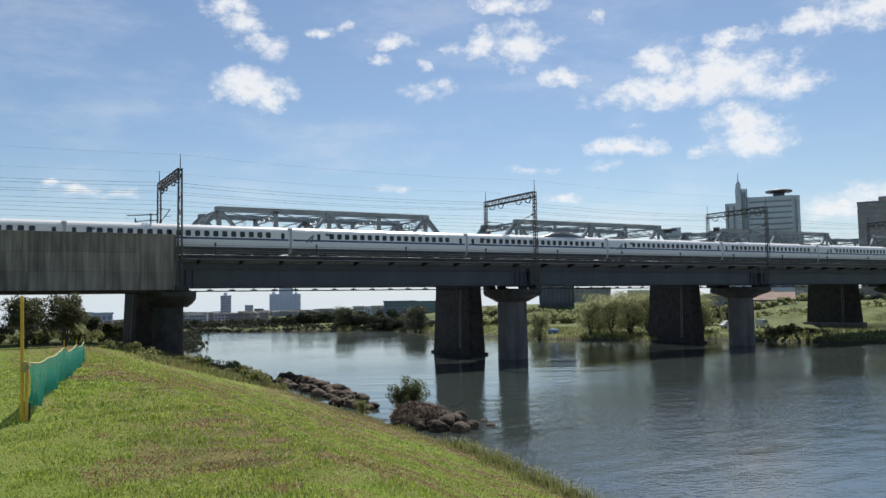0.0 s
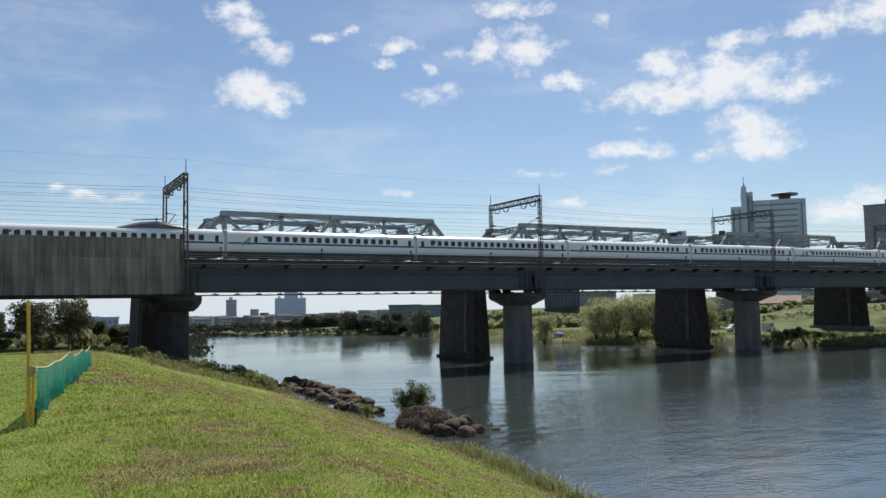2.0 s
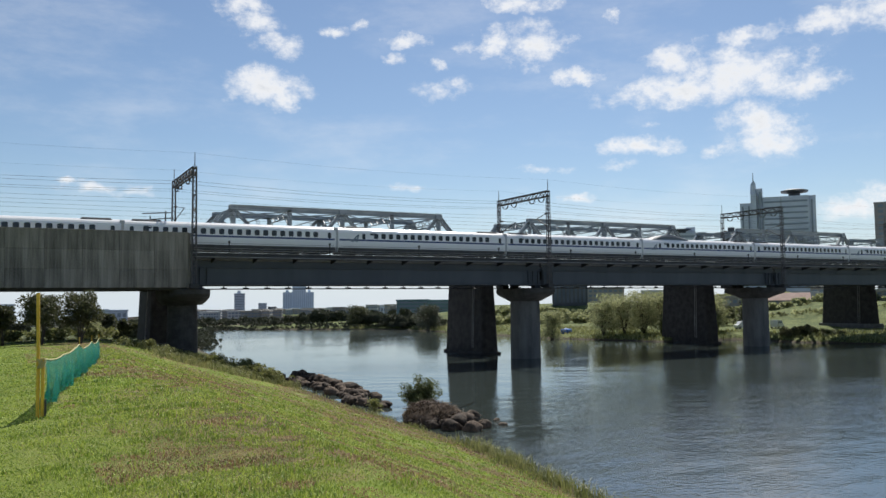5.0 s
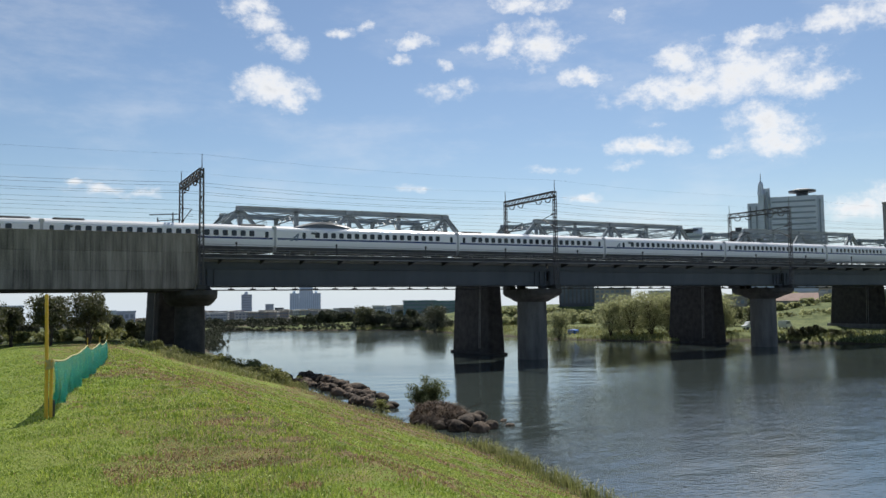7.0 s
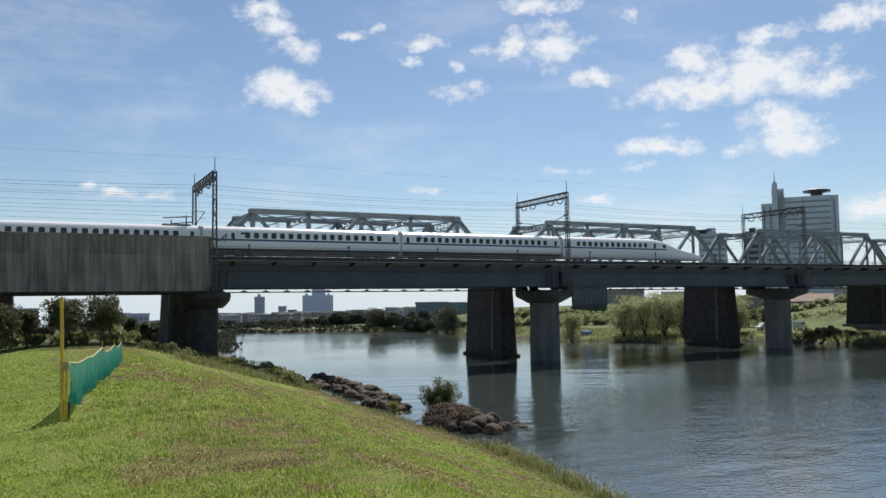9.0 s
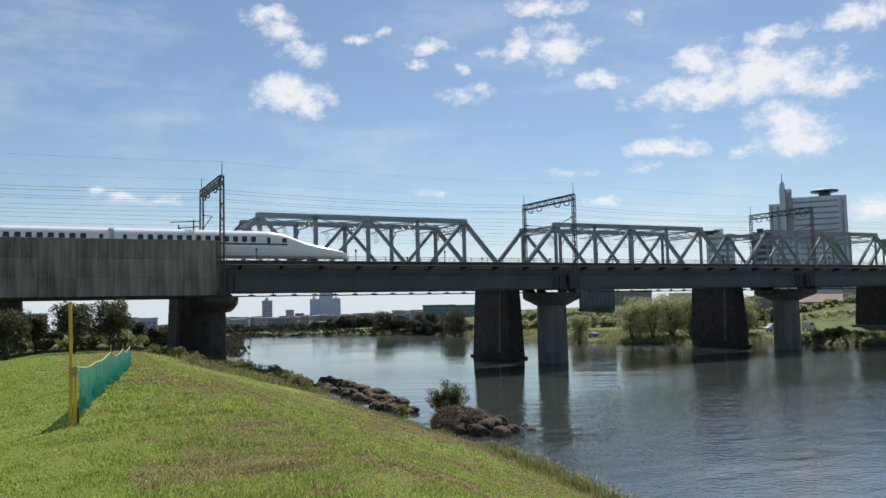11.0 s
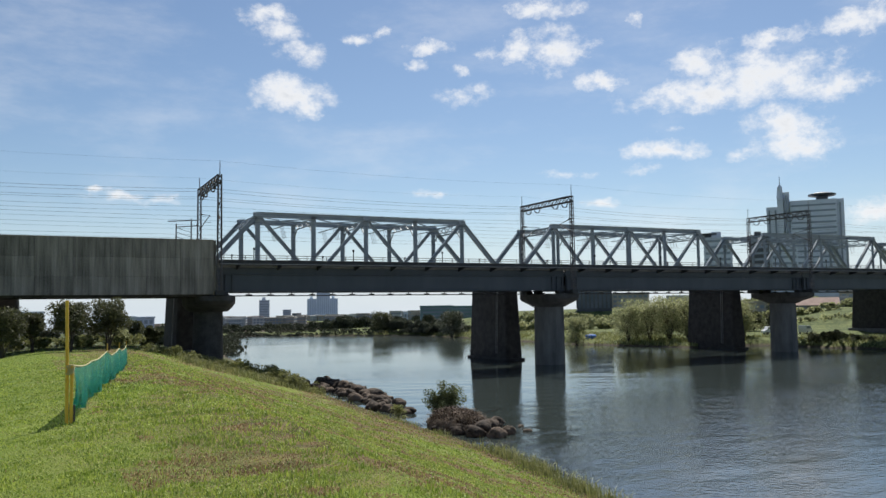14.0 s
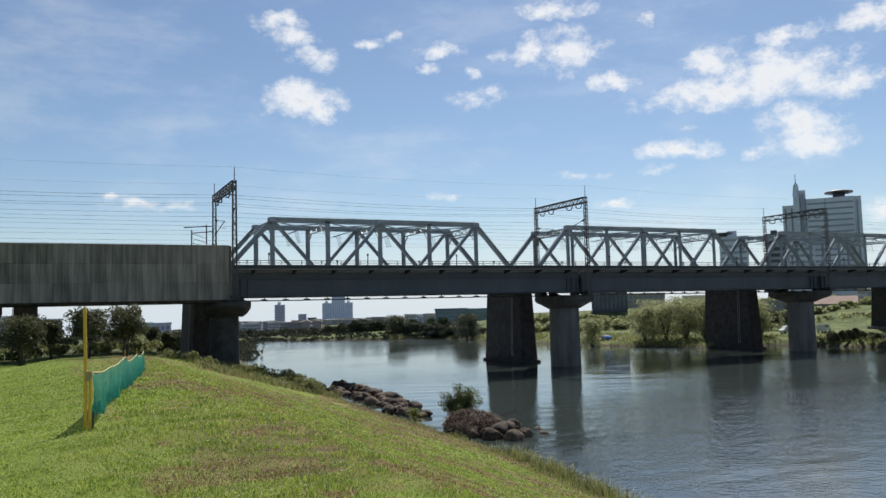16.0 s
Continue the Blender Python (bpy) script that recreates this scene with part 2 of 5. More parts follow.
WIRE = material("wire_metal", (0.03, 0.03, 0.032), (0.06, 0.06, 0.062), 0.5, 2, 20, 0.0, metal=0.5)


def open_weave(m, amount):
    """Lets part of the light pass straight through a woven cloth."""
    N, L = m.node_tree.nodes, m.node_tree.links
    out = N["Material Output"]
    old = out.inputs["Surface"].links[0].from_socket
    clear, mix = N.new("ShaderNodeBsdfTransparent"), N.new("ShaderNodeMixShader")
    mix.inputs[0].default_value = amount
    L.new(old, mix.inputs[1])
    L.new(clear.outputs[0], mix.inputs[2])
    L.new(mix.outputs[0], out.inputs["Surface"])


open_weave(NET, 0.45)


def ground_material():
    """Mown grass with yellow-green and worn brown patches, mud near the water, taller rough greens on the far bank."""
    m = bpy.data.materials.new("grassland")
    m.use_nodes = True
    N, L = m.node_tree.nodes, m.node_tree.links
    bs = N["Principled BSDF"]
    geo = N.new("ShaderNodeNewGeometry")

    def noise_of(scale, detail=5, rough=0.6, stretch=(1, 1, 1)):
        mp = N.new("ShaderNodeMapping")
        mp.inputs["Scale"].default_value = stretch
        L.new(geo.outputs["Position"], mp.inputs["Vector"])
        n = N.new("ShaderNodeTexNoise")
        n.inputs["Scale"].default_value, n.inputs["Detail"].default_value, n.inputs["Roughness"].default_value = scale, detail, rough
        L.new(mp.outputs[0], n.inputs["Vector"])
        return n.outputs["Fac"]

    def ranged(v, a, b):
        r = N.new("ShaderNodeMapRange")
        r.interpolation_type = "SMOOTHSTEP"
        r.inputs["From Min"].default_value, r.inputs["From Max"].default_value = a, b
        L.new(v, r.inputs["Value"])
        return r.outputs[0]

    def mixed(f, a, b):
        x = N.new("ShaderNodeMix")
        x.data_type = "RGBA"
        L.new(f, x.inputs["Factor"])
        for k, v in (("A", a), ("B", b)):
            if isinstance(v, tuple):
                x.inputs[k].default_value = (*v, 1)
            else:
                L.new(v, x.inputs[k])
        return x.outputs["Result"]

    def both(op, a, b):
        n = N.new("ShaderNodeMath")
        n.operation = op
        for k, v in enumerate((a, b)):
            if isinstance(v, (int, float)):
                n.inputs[k].default_value = v
            else:
                L.new(v, n.inputs[k])
        return n.outputs[0]

    split = N.new("ShaderNodeSeparateXYZ")
    L.new(geo.outputs["Position"], split.inputs[0])
    coarse, fine, tiny = noise_of(0.22), noise_of(2.2, 6), noise_of(28, 4)
    green = mixed(ranged(coarse, 0.35, 0.7), (0.12, 0.18, 0.024), (0.19, 0.25, 0.038))
    green = mixed(ranged(both("ADD", fine, both("MULTIPLY", tiny, 0.5)), 0.6, 0.95), green, (0.17, 0.215, 0.045))
    worn = ranged(both("ADD", noise_of(0.16, 6, 0.7, (1.6, 0.8, 1)), both("MULTIPLY", fine, 0.25)), 0.54, 0.68)
    on_slope = ranged(split.outputs["X"], -1.0, 4.0)
    worn = both("MULTIPLY", both("MULTIPLY", worn, on_slope), 0.92)
    green = mixed(worn, green, mixed(ranged(fine, 0.4, 0.6), (0.085, 0.055, 0.032), (0.20, 0.135, 0.07)))
    wild = mixed(ranged(both("ADD", both("MULTIPLY", fine, 0.6), both("MULTIPLY", coarse, 0.4)), 0.42, 0.58), (0.05, 0.075, 0.022), (0.16, 0.185, 0.065))
    green = mixed(ranged(split.outputs["X"], 70.0, 90.0), green, wild)
    beyond = mixed(ranged(coarse, 0.4, 0.65), (0.06, 0.08, 0.03), (0.11, 0.12, 0.05))
    green = mixed(ranged(split.outputs["Y"], 75.0, 100.0), green, mixed(ranged(split.outputs["X"], 60.0, 80.0), beyond, wild))
    mud = ranged(both("ADD", split.outputs["Z"], both("MULTIPLY", fine, 0.8)), 1.0, 0.5)
    col = mixed(mud, green, (0.075, 0.06, 0.042))
    L.new(col, bs.inputs["Base Color"])
    bs.inputs["Roughness"].default_value = 0.9
    bs.inputs["Specular IOR Level"].default_value = 0.15
    bp = N.new("ShaderNodeBump")
    bp.inputs["Strength"].default_value, bp.inputs["Distance"].default_value = 0.8, 0.05
    L.new(both("ADD", tiny, fine), bp.inputs["Height"])
    L.new(bp.outputs[0], bs.inputs["Normal"])
    return m


def water_material():
    m = bpy.data.materials.new("river_water")
    m.use_nodes = True
    N, L = m.node_tree.nodes, m.node_tree.links
    bs = N["Principled BSDF"]
    bs.inputs["Base Color"].default_value = (0.042, 0.054, 0.050, 1)
    bs.inputs["Specular IOR Level"].default_value = 1.0
    bs.inputs["Roughness"].default_value, bs.inputs["IOR"].default_value = 0.04, 2.4
    geo = N.new("ShaderNodeNewGeometry")

    def waves(scale, detail, stretch):
        mp = N.new("ShaderNodeMapping")
        mp.inputs["Scale"].default_value = stretch
        L.new(geo.outputs["Position"], mp.inputs["Vector"])
        n = N.new("ShaderNodeTexNoise")
        n.inputs["Scale"].default_value, n.inputs["Detail"].default_value = scale, detail
        L.new(mp.outputs[0], n.inputs["Vector"])
        return n.outputs["Fac"]

    def ranged(v, a, b, lo, hi):
        r = N.new("ShaderNodeMapRange")
        r.inputs["From Min"].default_value, r.inputs["From Max"].default_value = a, b
        r.inputs["To Min"].default_value, r.inputs["To Max"].default_value = lo, hi
        L.new(v, r.inputs["Value"])
        return r.outputs[0]

    def both(op, a, b):
        n = N.new("ShaderNodeMath")
        n.operation = op
        for i, v in enumerate((a, b)):
            if isinstance(v, (int, float)):
                n.inputs[i].default_value = v
            else:
                L.new(v, n.inputs[i])
        return n.outputs[0]

    split = N.new("ShaderNodeSeparateXYZ")
    L.new(geo.outputs["Position"], split.inputs[0])
    gusts = ranged(waves(0.045, 4, (0.6, 1.3, 1)), 0.40, 0.60, 0.35, 1.0)
    # choppy before the bridges, smooth in their lee, ruffled again far up the reach
    lee = ranged(both("SUBTRACT", split.outputs["Y"], both("MULTIPLY", split.outputs["X"], 0.45)), 15, 50, 1.0, 0.16)
    far = ranged(split.outputs["Y"], 165, 205, 0.0, 0.4)
    strength = both("MULTIPLY", gusts, both("MAXIMUM", lee, far))
    chop = both("ADD", waves(2.7, 3, (0.95, 1.1, 1)), both("MULTIPLY", waves(0.6, 3, (0.8, 1.2, 1)), 0.9))
    L.new(ranged(split.outputs["Y"], 150, 210, 0.04, 0.10), bs.inputs["Roughness"])
    bp = N.new("ShaderNodeBump")
    bp.inputs["Distance"].default_value = 0.085
    L.new(strength, bp.inputs["Strength"])
    L.new(chop, bp.inputs["Height"])
    L.new(bp.outputs[0], bs.inputs["Normal"])
    return m


GROUND = ground_material()
WATER = water_material()

# ---- mesh helpers ----
def part(name, bm, mat, parent=None, label="", smooth=False):
    """Links a bmesh as one mesh object, under a thing or a part if given."""
    me = bpy.data.meshes.new(name)
    bm.normal_update()
    bm.to_mesh(me)
    bm.free()
    me.materials.append(mat)
    if smooth:
        me.polygons.foreach_set("use_smooth", [True] * len(me.polygons))
    ob = new(name, me)
    ob.parent = parent
    if label:
        ob["label"] = label
    return ob


def again(ob, parent, m=None):
    """Another object on the same mesh, under parent."""
    o = new(ob.name.split(".")[0], ob.data)
    o.parent = parent
    if m is not None:
        o.matrix_basis = m
    return o


def empty(name, x, y, z, label, category, group="", rz=0):
    e = new(name)
    e.empty_display_size = 0.5
    e.matrix_basis = pose(x, y, z, 0, 0, rz)
    return tagged(e, label, category, group)


def raw(name, verts, faces, mat, parent=None, smooth=False):
    me = bpy.data.meshes.new(name)
    me.from_pydata(verts, [], faces)
    me.materials.append(mat)
    me.update()
    if smooth:
        me.polygons.foreach_set("use_smooth", [True] * len(me.polygons))
    ob = new(name, me)
    ob.parent = parent
    return ob


def box(bm, x0, x1, y0, y1, z0, z1, bevel=0.0):
    v = [bm.verts.new(p) for p in ((x0, y0, z0), (x1, y0, z0), (x1, y1, z0), (x0, y1, z0), (x0, y0, z1), (x1, y0, z1), (x1, y1, z1), (x0, y1, z1))]
    fs = [bm.faces.new([v[i] for i in q]) for q in ((0, 3, 2, 1), (4, 5, 6, 7), (0, 1, 5, 4), (1, 2, 6, 5), (2, 3, 7, 6), (3, 0, 4, 7))]
    if bevel:
        es = {e for f in fs for e in f.edges}
        bmesh.ops.bevel(bm, geom=list(es), offset=bevel, segments=1, affect="EDGES")
    return bm


def bar(bm, p, q, w, h, up=(0, 0, 1)):
    """A straight member of section w (across) by h (along up) from p to q."""
    p, q = Vector(p), Vector(q)
    d = (q - p).normalized()
    side = d.cross(Vector(up))
    if side.length < 1e-4:
        side = d.cross(Vector((0, 1, 0)))
    side.normalize()
    top = side.cross(d)
    v = []
    for c in (p, q):
        for a, b in ((-1, -1), (1, -1), (1, 1), (-1, 1)):
            v.append(bm.verts.new(c + side * a * w / 2 + top * b * h / 2))
    for k in ((3, 2, 1, 0), (4, 5, 6, 7), (0, 1, 5, 4), (1, 2, 6, 5), (2, 3, 7, 6), (3, 0, 4, 7)):
        bm.faces.new([v[i] for i in k])
    return bm


def channel(bm, p, q, w, h, up=(0, 0, 1), t=0.06):
    """An H section: two flanges and a web."""
    p, q = Vector(p), Vector(q)
    d = (q - p).normalized()
    side = d.cross(Vector(up))
    if side.length < 1e-4:
        side = d.cross(Vector((0, 1, 0)))
    side.normalize()
    top = side.cross(d)
    for s in (-1, 1):
        bar(bm, p + side * s * (w / 2 - t / 2), q + side * s * (w / 2 - t / 2), t, h, top)
    bar(bm, p, q, w - 2 * t, t, top)
    return bm


def tube(bm, pts, radii, seg=8, cap=True):
    """A round tube through pts."""
    rings = []
    for i, p in enumerate(pts):
        p = Vector(p)
        d = (Vector(pts[min(i + 1, len(pts) - 1)]) - Vector(pts[max(i - 1, 0)])).normalized()
        s = d.cross(Vector((0.31, 0.87, 0.13)) if abs(d.z) > 0.9 else Vector((0, 0, 1))).normalized()
        u = s.cross(d)
        r = radii[i] if isinstance(radii, (list, tuple)) else radii
        rings.append([bm.verts.new(p + (s * math.cos(2 * math.pi * k / seg) + u * math.sin(2 * math.pi * k / seg)) * r) for k in range(seg)])
    for a, b in zip(rings, rings[1:]):
        for k in range(seg):
            bm.faces.new((a[k], a[(k + 1) % seg], b[(k + 1) % seg], b[k]))
    if cap:
        bm.faces.new(rings[0][::-1])
        bm.faces.new(rings[-1])
    return bm


def lathe(bm, profile, seg=32, sx=1.0, sy=1.0, cx=0.0, cy=0.0):
    """A turned body from rows of radius and height."""
    rings = [[bm.verts.new((cx + sx * r * math.cos(2 * math.pi * k / seg), cy + sy * r * math.sin(2 * math.pi * k / seg), z)) for k in range(seg)] for r, z in profile]
    for a, b in zip(rings, rings[1:]):
        for k in range(seg):
            bm.faces.new((a[k], a[(k + 1) % seg], b[(k + 1) % seg], b[k]))
    bm.faces.new(rings[0][::-1])
    bm.faces.new(rings[-1])
    return bm


def B():
    return bmesh.new()


# ---- ground and river ----
BANK_Y = [-400, -60, 0, 28.7, 38.6, 48, 58, 77, 92, 149, 250, 262]
BANK_X = [14, 17, 20, 22.1, 23.7, 24.2, 24.4, 25.3, 26.2, 30.6, 54, 62]
FAR_Y = [-400, 60, 84.7, 99, 114, 116, 145, 192, 218, 240, 262]
FAR_X = [150, 142, 135, 129, 128, 112, 103.5, 104, 104, 80, 62]


def top_of_bank(y):
    return np.interp(y, [-400, 0, 12, 60, 92, 140, 300], [6.9, 6.78, 6.7, 5.35, 4.6, 4.2, 4.0])


def height(x, y):
    """The ground's height; the river's bed lies under water."""
    x, y = np.asarray(x, float), np.asarray(y, float)
    xl, xr = np.interp(y, BANK_Y, BANK_X), np.interp(y, FAR_Y, FAR_X)
    closed = y > 262
    top = top_of_bank(y)
    crest = np.interp(y, [0, 30, 60, 100], [3.0, 4.0, 6.0, 9.0])
    u = np.clip((x - crest) / (xl - crest), 0, 1)
    full = np.clip((y - 70) / 20, 0, 1)          # the slope swells round the viaduct's pier
    left = top * ((1 - full) * (1 - u) ** 1.12 + full * (1 - u ** 1.35))
    field = np.clip((1.2 - x) / 5, 0, 1)
    left = left - 0.45 * field * field * (3 - 2 * field) * np.clip(y / 8, 0, 1)
    d = x - xr
    right = np.interp(d, [0, 2, 25, 60, 95, 130, 400], [0, 0.9, 1.4, 2.2, 6.5, 7.0, 6.0])
    inside = np.minimum(x - xl, xr - x)
    bed = -np.clip(inside * 0.35, 0, 1.6)
    z = np.where(x <= xl, left, np.where(x >= xr, right, bed))
    beyond = np.clip((y - 258) / 10, 0, 1)
    z = np.where(closed | ((y > 258) & (x > xl) & (x < xr)), np.maximum(z, 0) * (1 - beyond) + beyond * 0.8, z)
    # up the valley the plain falls away gently
    fall = np.where(x < 150, 0.0195 * np.clip(np.hypot(x, y) - 280, 0, None), 0.0195 * np.clip(np.hypot(x, y) - 700, 0, None))
    return z - np.where(y > 0, fall, 0) - np.where((x < 40) & (y > 100) & (y <= 262), np.clip((y - 100) / 100, 0, 1) * 1.8 * (z > 1), 0)


def rough_height(x, y):
    """The ground with its small unevenness."""
    x, y = np.atleast_1d(np.asarray(x, float)), np.atleast_1d(np.asarray(y, float))
    z = height(x, y)
    near = (z > 0.05) & (np.abs(x) < 300) & (np.abs(y) < 320)
    for i in np.flatnonzero(near):
        z[i] += 0.07 * noise.noise((x[i] * 0.35, y[i] * 0.35, 3)) + 0.025 * noise.noise((x[i] * 0.9, y[i] * 0.9, 7))
    return z


def make_ground():
    xs = np.concatenate([[-4500, -1500, -600, -250, -120, -70], np.arange(-45, -6, 3.0), np.arange(-6, 34, 0.6), np.arange(34, 96, 4.0), np.arange(96, 160, 1.6), np.arange(160, 290, 8.0), [320, 400, 600, 1500, 4500]])
    ys = np.concatenate([[-4500, -900, -300, -120, -60, -30, -15], np.arange(-8, 40, 0.7), np.arange(40, 130, 1.5), np.arange(130, 290, 4.0), [320, 400, 600, 1000, 2000, 4700]])
    X, Y = np.meshgrid(xs, ys)
    Z = rough_height(X.ravel(), Y.ravel())
    n = len(xs)
    verts = list(zip(X.ravel().tolist(), Y.ravel().tolist(), Z.ravel().tolist()))
    faces = [(i * n + j, i * n + j + 1, (i + 1) * n + j + 1, (i + 1) * n + j) for i in range(len(ys) - 1) for j in range(n - 1)]
    g = raw("ground", verts, faces, GROUND, smooth=True)
    tagged(g, "mown green riverbank grass with worn brown patches", "ground", kind="structure")


make_ground()
def make_water():
    """The river's surface with real small waves, flattened out away from the near reaches."""
    r = np.random.default_rng(6)
    xs = np.concatenate([[-30, 0, 12], np.arange(19, 60, 0.45), np.arange(60, 142, 0.6), [150, 190, 260]])
    ys = np.concatenate([[-700, -200, -60, 0, 12], np.arange(20, 80, 0.4), np.arange(80, 266, 0.7), [275]])
    X, Y = np.meshgrid(xs, ys)
    Z = np.zeros_like(X)
    for k in range(16):
        wave = r.uniform(1.3, 3.4) if k < 12 else r.uniform(5, 9)
        a = r.normal(1.2, 0.8)
        slope = 0.012 if k < 12 else 0.006
        swell = 0.55 + 0.45 * np.sin(X * r.uniform(0.02, 0.07) + Y * r.uniform(0.02, 0.08) + r.uniform(0, 6))
        Z += slope * wave / (2 * math.pi) * swell * np.sin((X * math.cos(a) + Y * math.sin(a)) * 2 * math.pi / wave + r.uniform(0, 6))
    edge = np.clip((X - 19) / 3, 0, 1) * np.clip((141 - X) / 5, 0, 1) * np.clip((Y - 20) / 3, 0, 1) * np.clip((265 - Y) / 5, 0, 1)
    Z *= edge * np.interp(Y, [20, 60, 95, 130], [1.0, 0.9, 0.45, 0.22])
    n = len(xs)
    verts = np.stack([X, Y, Z], -1).reshape(-1, 3).tolist()
    faces = [(i * n + j, i * n + j + 1, (i + 1) * n + j + 1, (i + 1) * n + j) for i in range(len(ys) - 1) for j in range(n - 1)]
    tagged(raw("water", verts, faces, WATER, smooth=True), "grey-blue rippled river water reflecting the sky", "river", kind="structure")


make_water()


def on_ground(x, y):
    return float(rough_height(x, y)[0])


# ---- the two railway bridges ----
PIER_X, SPAN = 18.0, 48.42      # the piers of both bridges stand in line
RAIL = 14.25                    # top of the near railway's rails
MID = 97.6                      # centre line of the near bridge


def girder_span():
    """One steel plate-girder span with deck, cantilevered walkways, brackets and railings; its left end at x = 0, y = 0 on the centre line."""
    L = SPAN - 0.25
    top = empty("girder_span", PIER_X, MID, 0, "blue-grey painted steel plate-girder railway bridge span with railed walkways", "bridge span", "girder spans")
    for s in (-1, 1):
        y = s * 4.1
        b = B()
        box(b, 0.15, L, y - 0.03, y + 0.03, 10.62, 13.3)
        part("girder_web", b, STEEL_GIRDER, top)
        b = B()
        box(b, 0.15, L, y - 0.38, y + 0.38, 10.53, 10.62)
        part("bottom_flange", b, STEEL_GIRDER, top)
        b = B()
        box(b, 0.15, L, y - 0.3, y + 0.3, 12.48, 12.56)
        part("stringer_ledge", b, STEEL_GIRDER, top)
        st = B()
        box(st, -0.04, 0.04, -0.26, 0.26, 10.622, 12.478)
        o = part("stiffener", st, STEEL_GIRDER, top)
        o.matrix_basis = pose(0.3, y, 0)
        for x in (1.1, 1.9, L - 2.0, L - 1.2, L - 0.35):
            again(o, top, pose(x, y, 0))
        # walkway on brackets
        yo = s * 5.9
        b = B()
        box(b, 0.1, L, min(yo, s * 4.4), max(yo, s * 4.4), 13.72, 13.84)
        part("walkway", b, STEEL_DARK, top)
        b = B()
        box(b, 0.1, L, yo - 0.06, yo + 0.06, 13.5, 13.95)
        part("edge_beam", b, STEEL_DARK, top)
        br = B()
        vs = [br.verts.new((dx, yy, zz)) for dx in (-0.06, 0.06) for yy, zz in ((s * 4.14, 13.05), (s * 4.14, 13.70), (s * 5.8, 13.70), (s * 5.8, 13.45))]
        for k in ((0, 1, 2, 3), (7, 6, 5, 4), (0, 3, 7, 4), (3, 2, 6, 7), (2, 1, 5, 6), (1, 0, 4, 5)):
            br.faces.new([vs[i] for i in k])
        bmesh.ops.recalc_face_normals(br, faces=br.faces)
        o = part("bracket", br, STEEL_DARK, top)
        o.matrix_basis = pose(2.42, 0, 0)
        for k in range(1, 10):
            again(o, top, pose(2.42 + 4.84 * k, 0, 0))
        pb = B()
        box(pb, -0.035, 0.035, -0.035, 0.035, 13.95, 14.64)
        o = part("railing_post", pb, RAIL_STEEL, top)
        o.matrix_basis = pose(0.6, yo, 0)
        for k in range(1, 20):
            again(o, top, pose(0.6 + 2.42 * k, yo, 0))
        for z in (14.10, 14.36, 14.63):
            b = B()
            tube(b, [(0.1, yo, z), (L, yo, z)], 0.04, 6)
            part("railing_bar", b, RAIL_STEEL, top)
        lb = B()
        tube(lb, [(0, 0, 14), (0, 0, 15.5)], 0.055, 6)
        box(lb, -0.09, 0.09, -0.09, 0.09, 15.25, 15.52)
        o = part("walkway_post", lb, STEEL_DARK, top)
        o.matrix_basis = pose(4.0, yo, 0)
        for k in range(1, 4):
            again(o, top, pose(4.0 + 12.1 * k, yo, 0))
        b = B()
        box(b, 0.1, L, s * 5.55 - 0.05, s * 5.55 + 0.05, 13.845, 14.12)
        part("kick_plate", b, STEEL_DARK, top)
        # cable trough and pipe along the walkway
        b = B()
        box(b, 0.1, L, s * 5.0 - 0.2, s * 5.0 + 0.2, 13.845, 14.1)
        part("cable_trough", b, BALLAST, top)
        b = B()
        tube(b, [(0.1, s * 6.0, 13.62), (L, s * 6.0, 13.62)], 0.06, 6)
        part("conduit", b, RAIL_STEEL, top)
    b = B()
    box(b, 0.1, L, -4.05, 4.05, 13.32, 13.7)
    part("deck_slab", b, BALLAST, top)
    for yc in (-2.1, 2.1):
        for dy in (-0.72, 0.72):
            b = B()
            box(b, 0.1, L, yc + dy - 0.035, yc + dy + 0.035, 14.08, 14.25)
            part("rail", b, RAIL_STEEL, top)
        for dy in (-0.72, 0.72):
            b = B()
            box(b, 0.1, L, yc + dy - 0.2, yc + dy + 0.2, 13.7, 14.075)
            part("rail_plinth", b, BALLAST, top)
    cb = B()
    box(cb, -0.15, 0.15, -4.06, 4.06, 11.2, 12.4)
    o = part("cross_frame", cb, STEEL_DARK, top)
    o.matrix_basis = pose(0.4, 0, 0)
    for k in range(1, 9):
        again(o, top, pose(0.4 + 5.93 * k, 0, 0))
    return top


span = girder_span()
for k in range(1, 8):
    copy_thing(span, pose(PIER_X + SPAN * k, MID, 0))


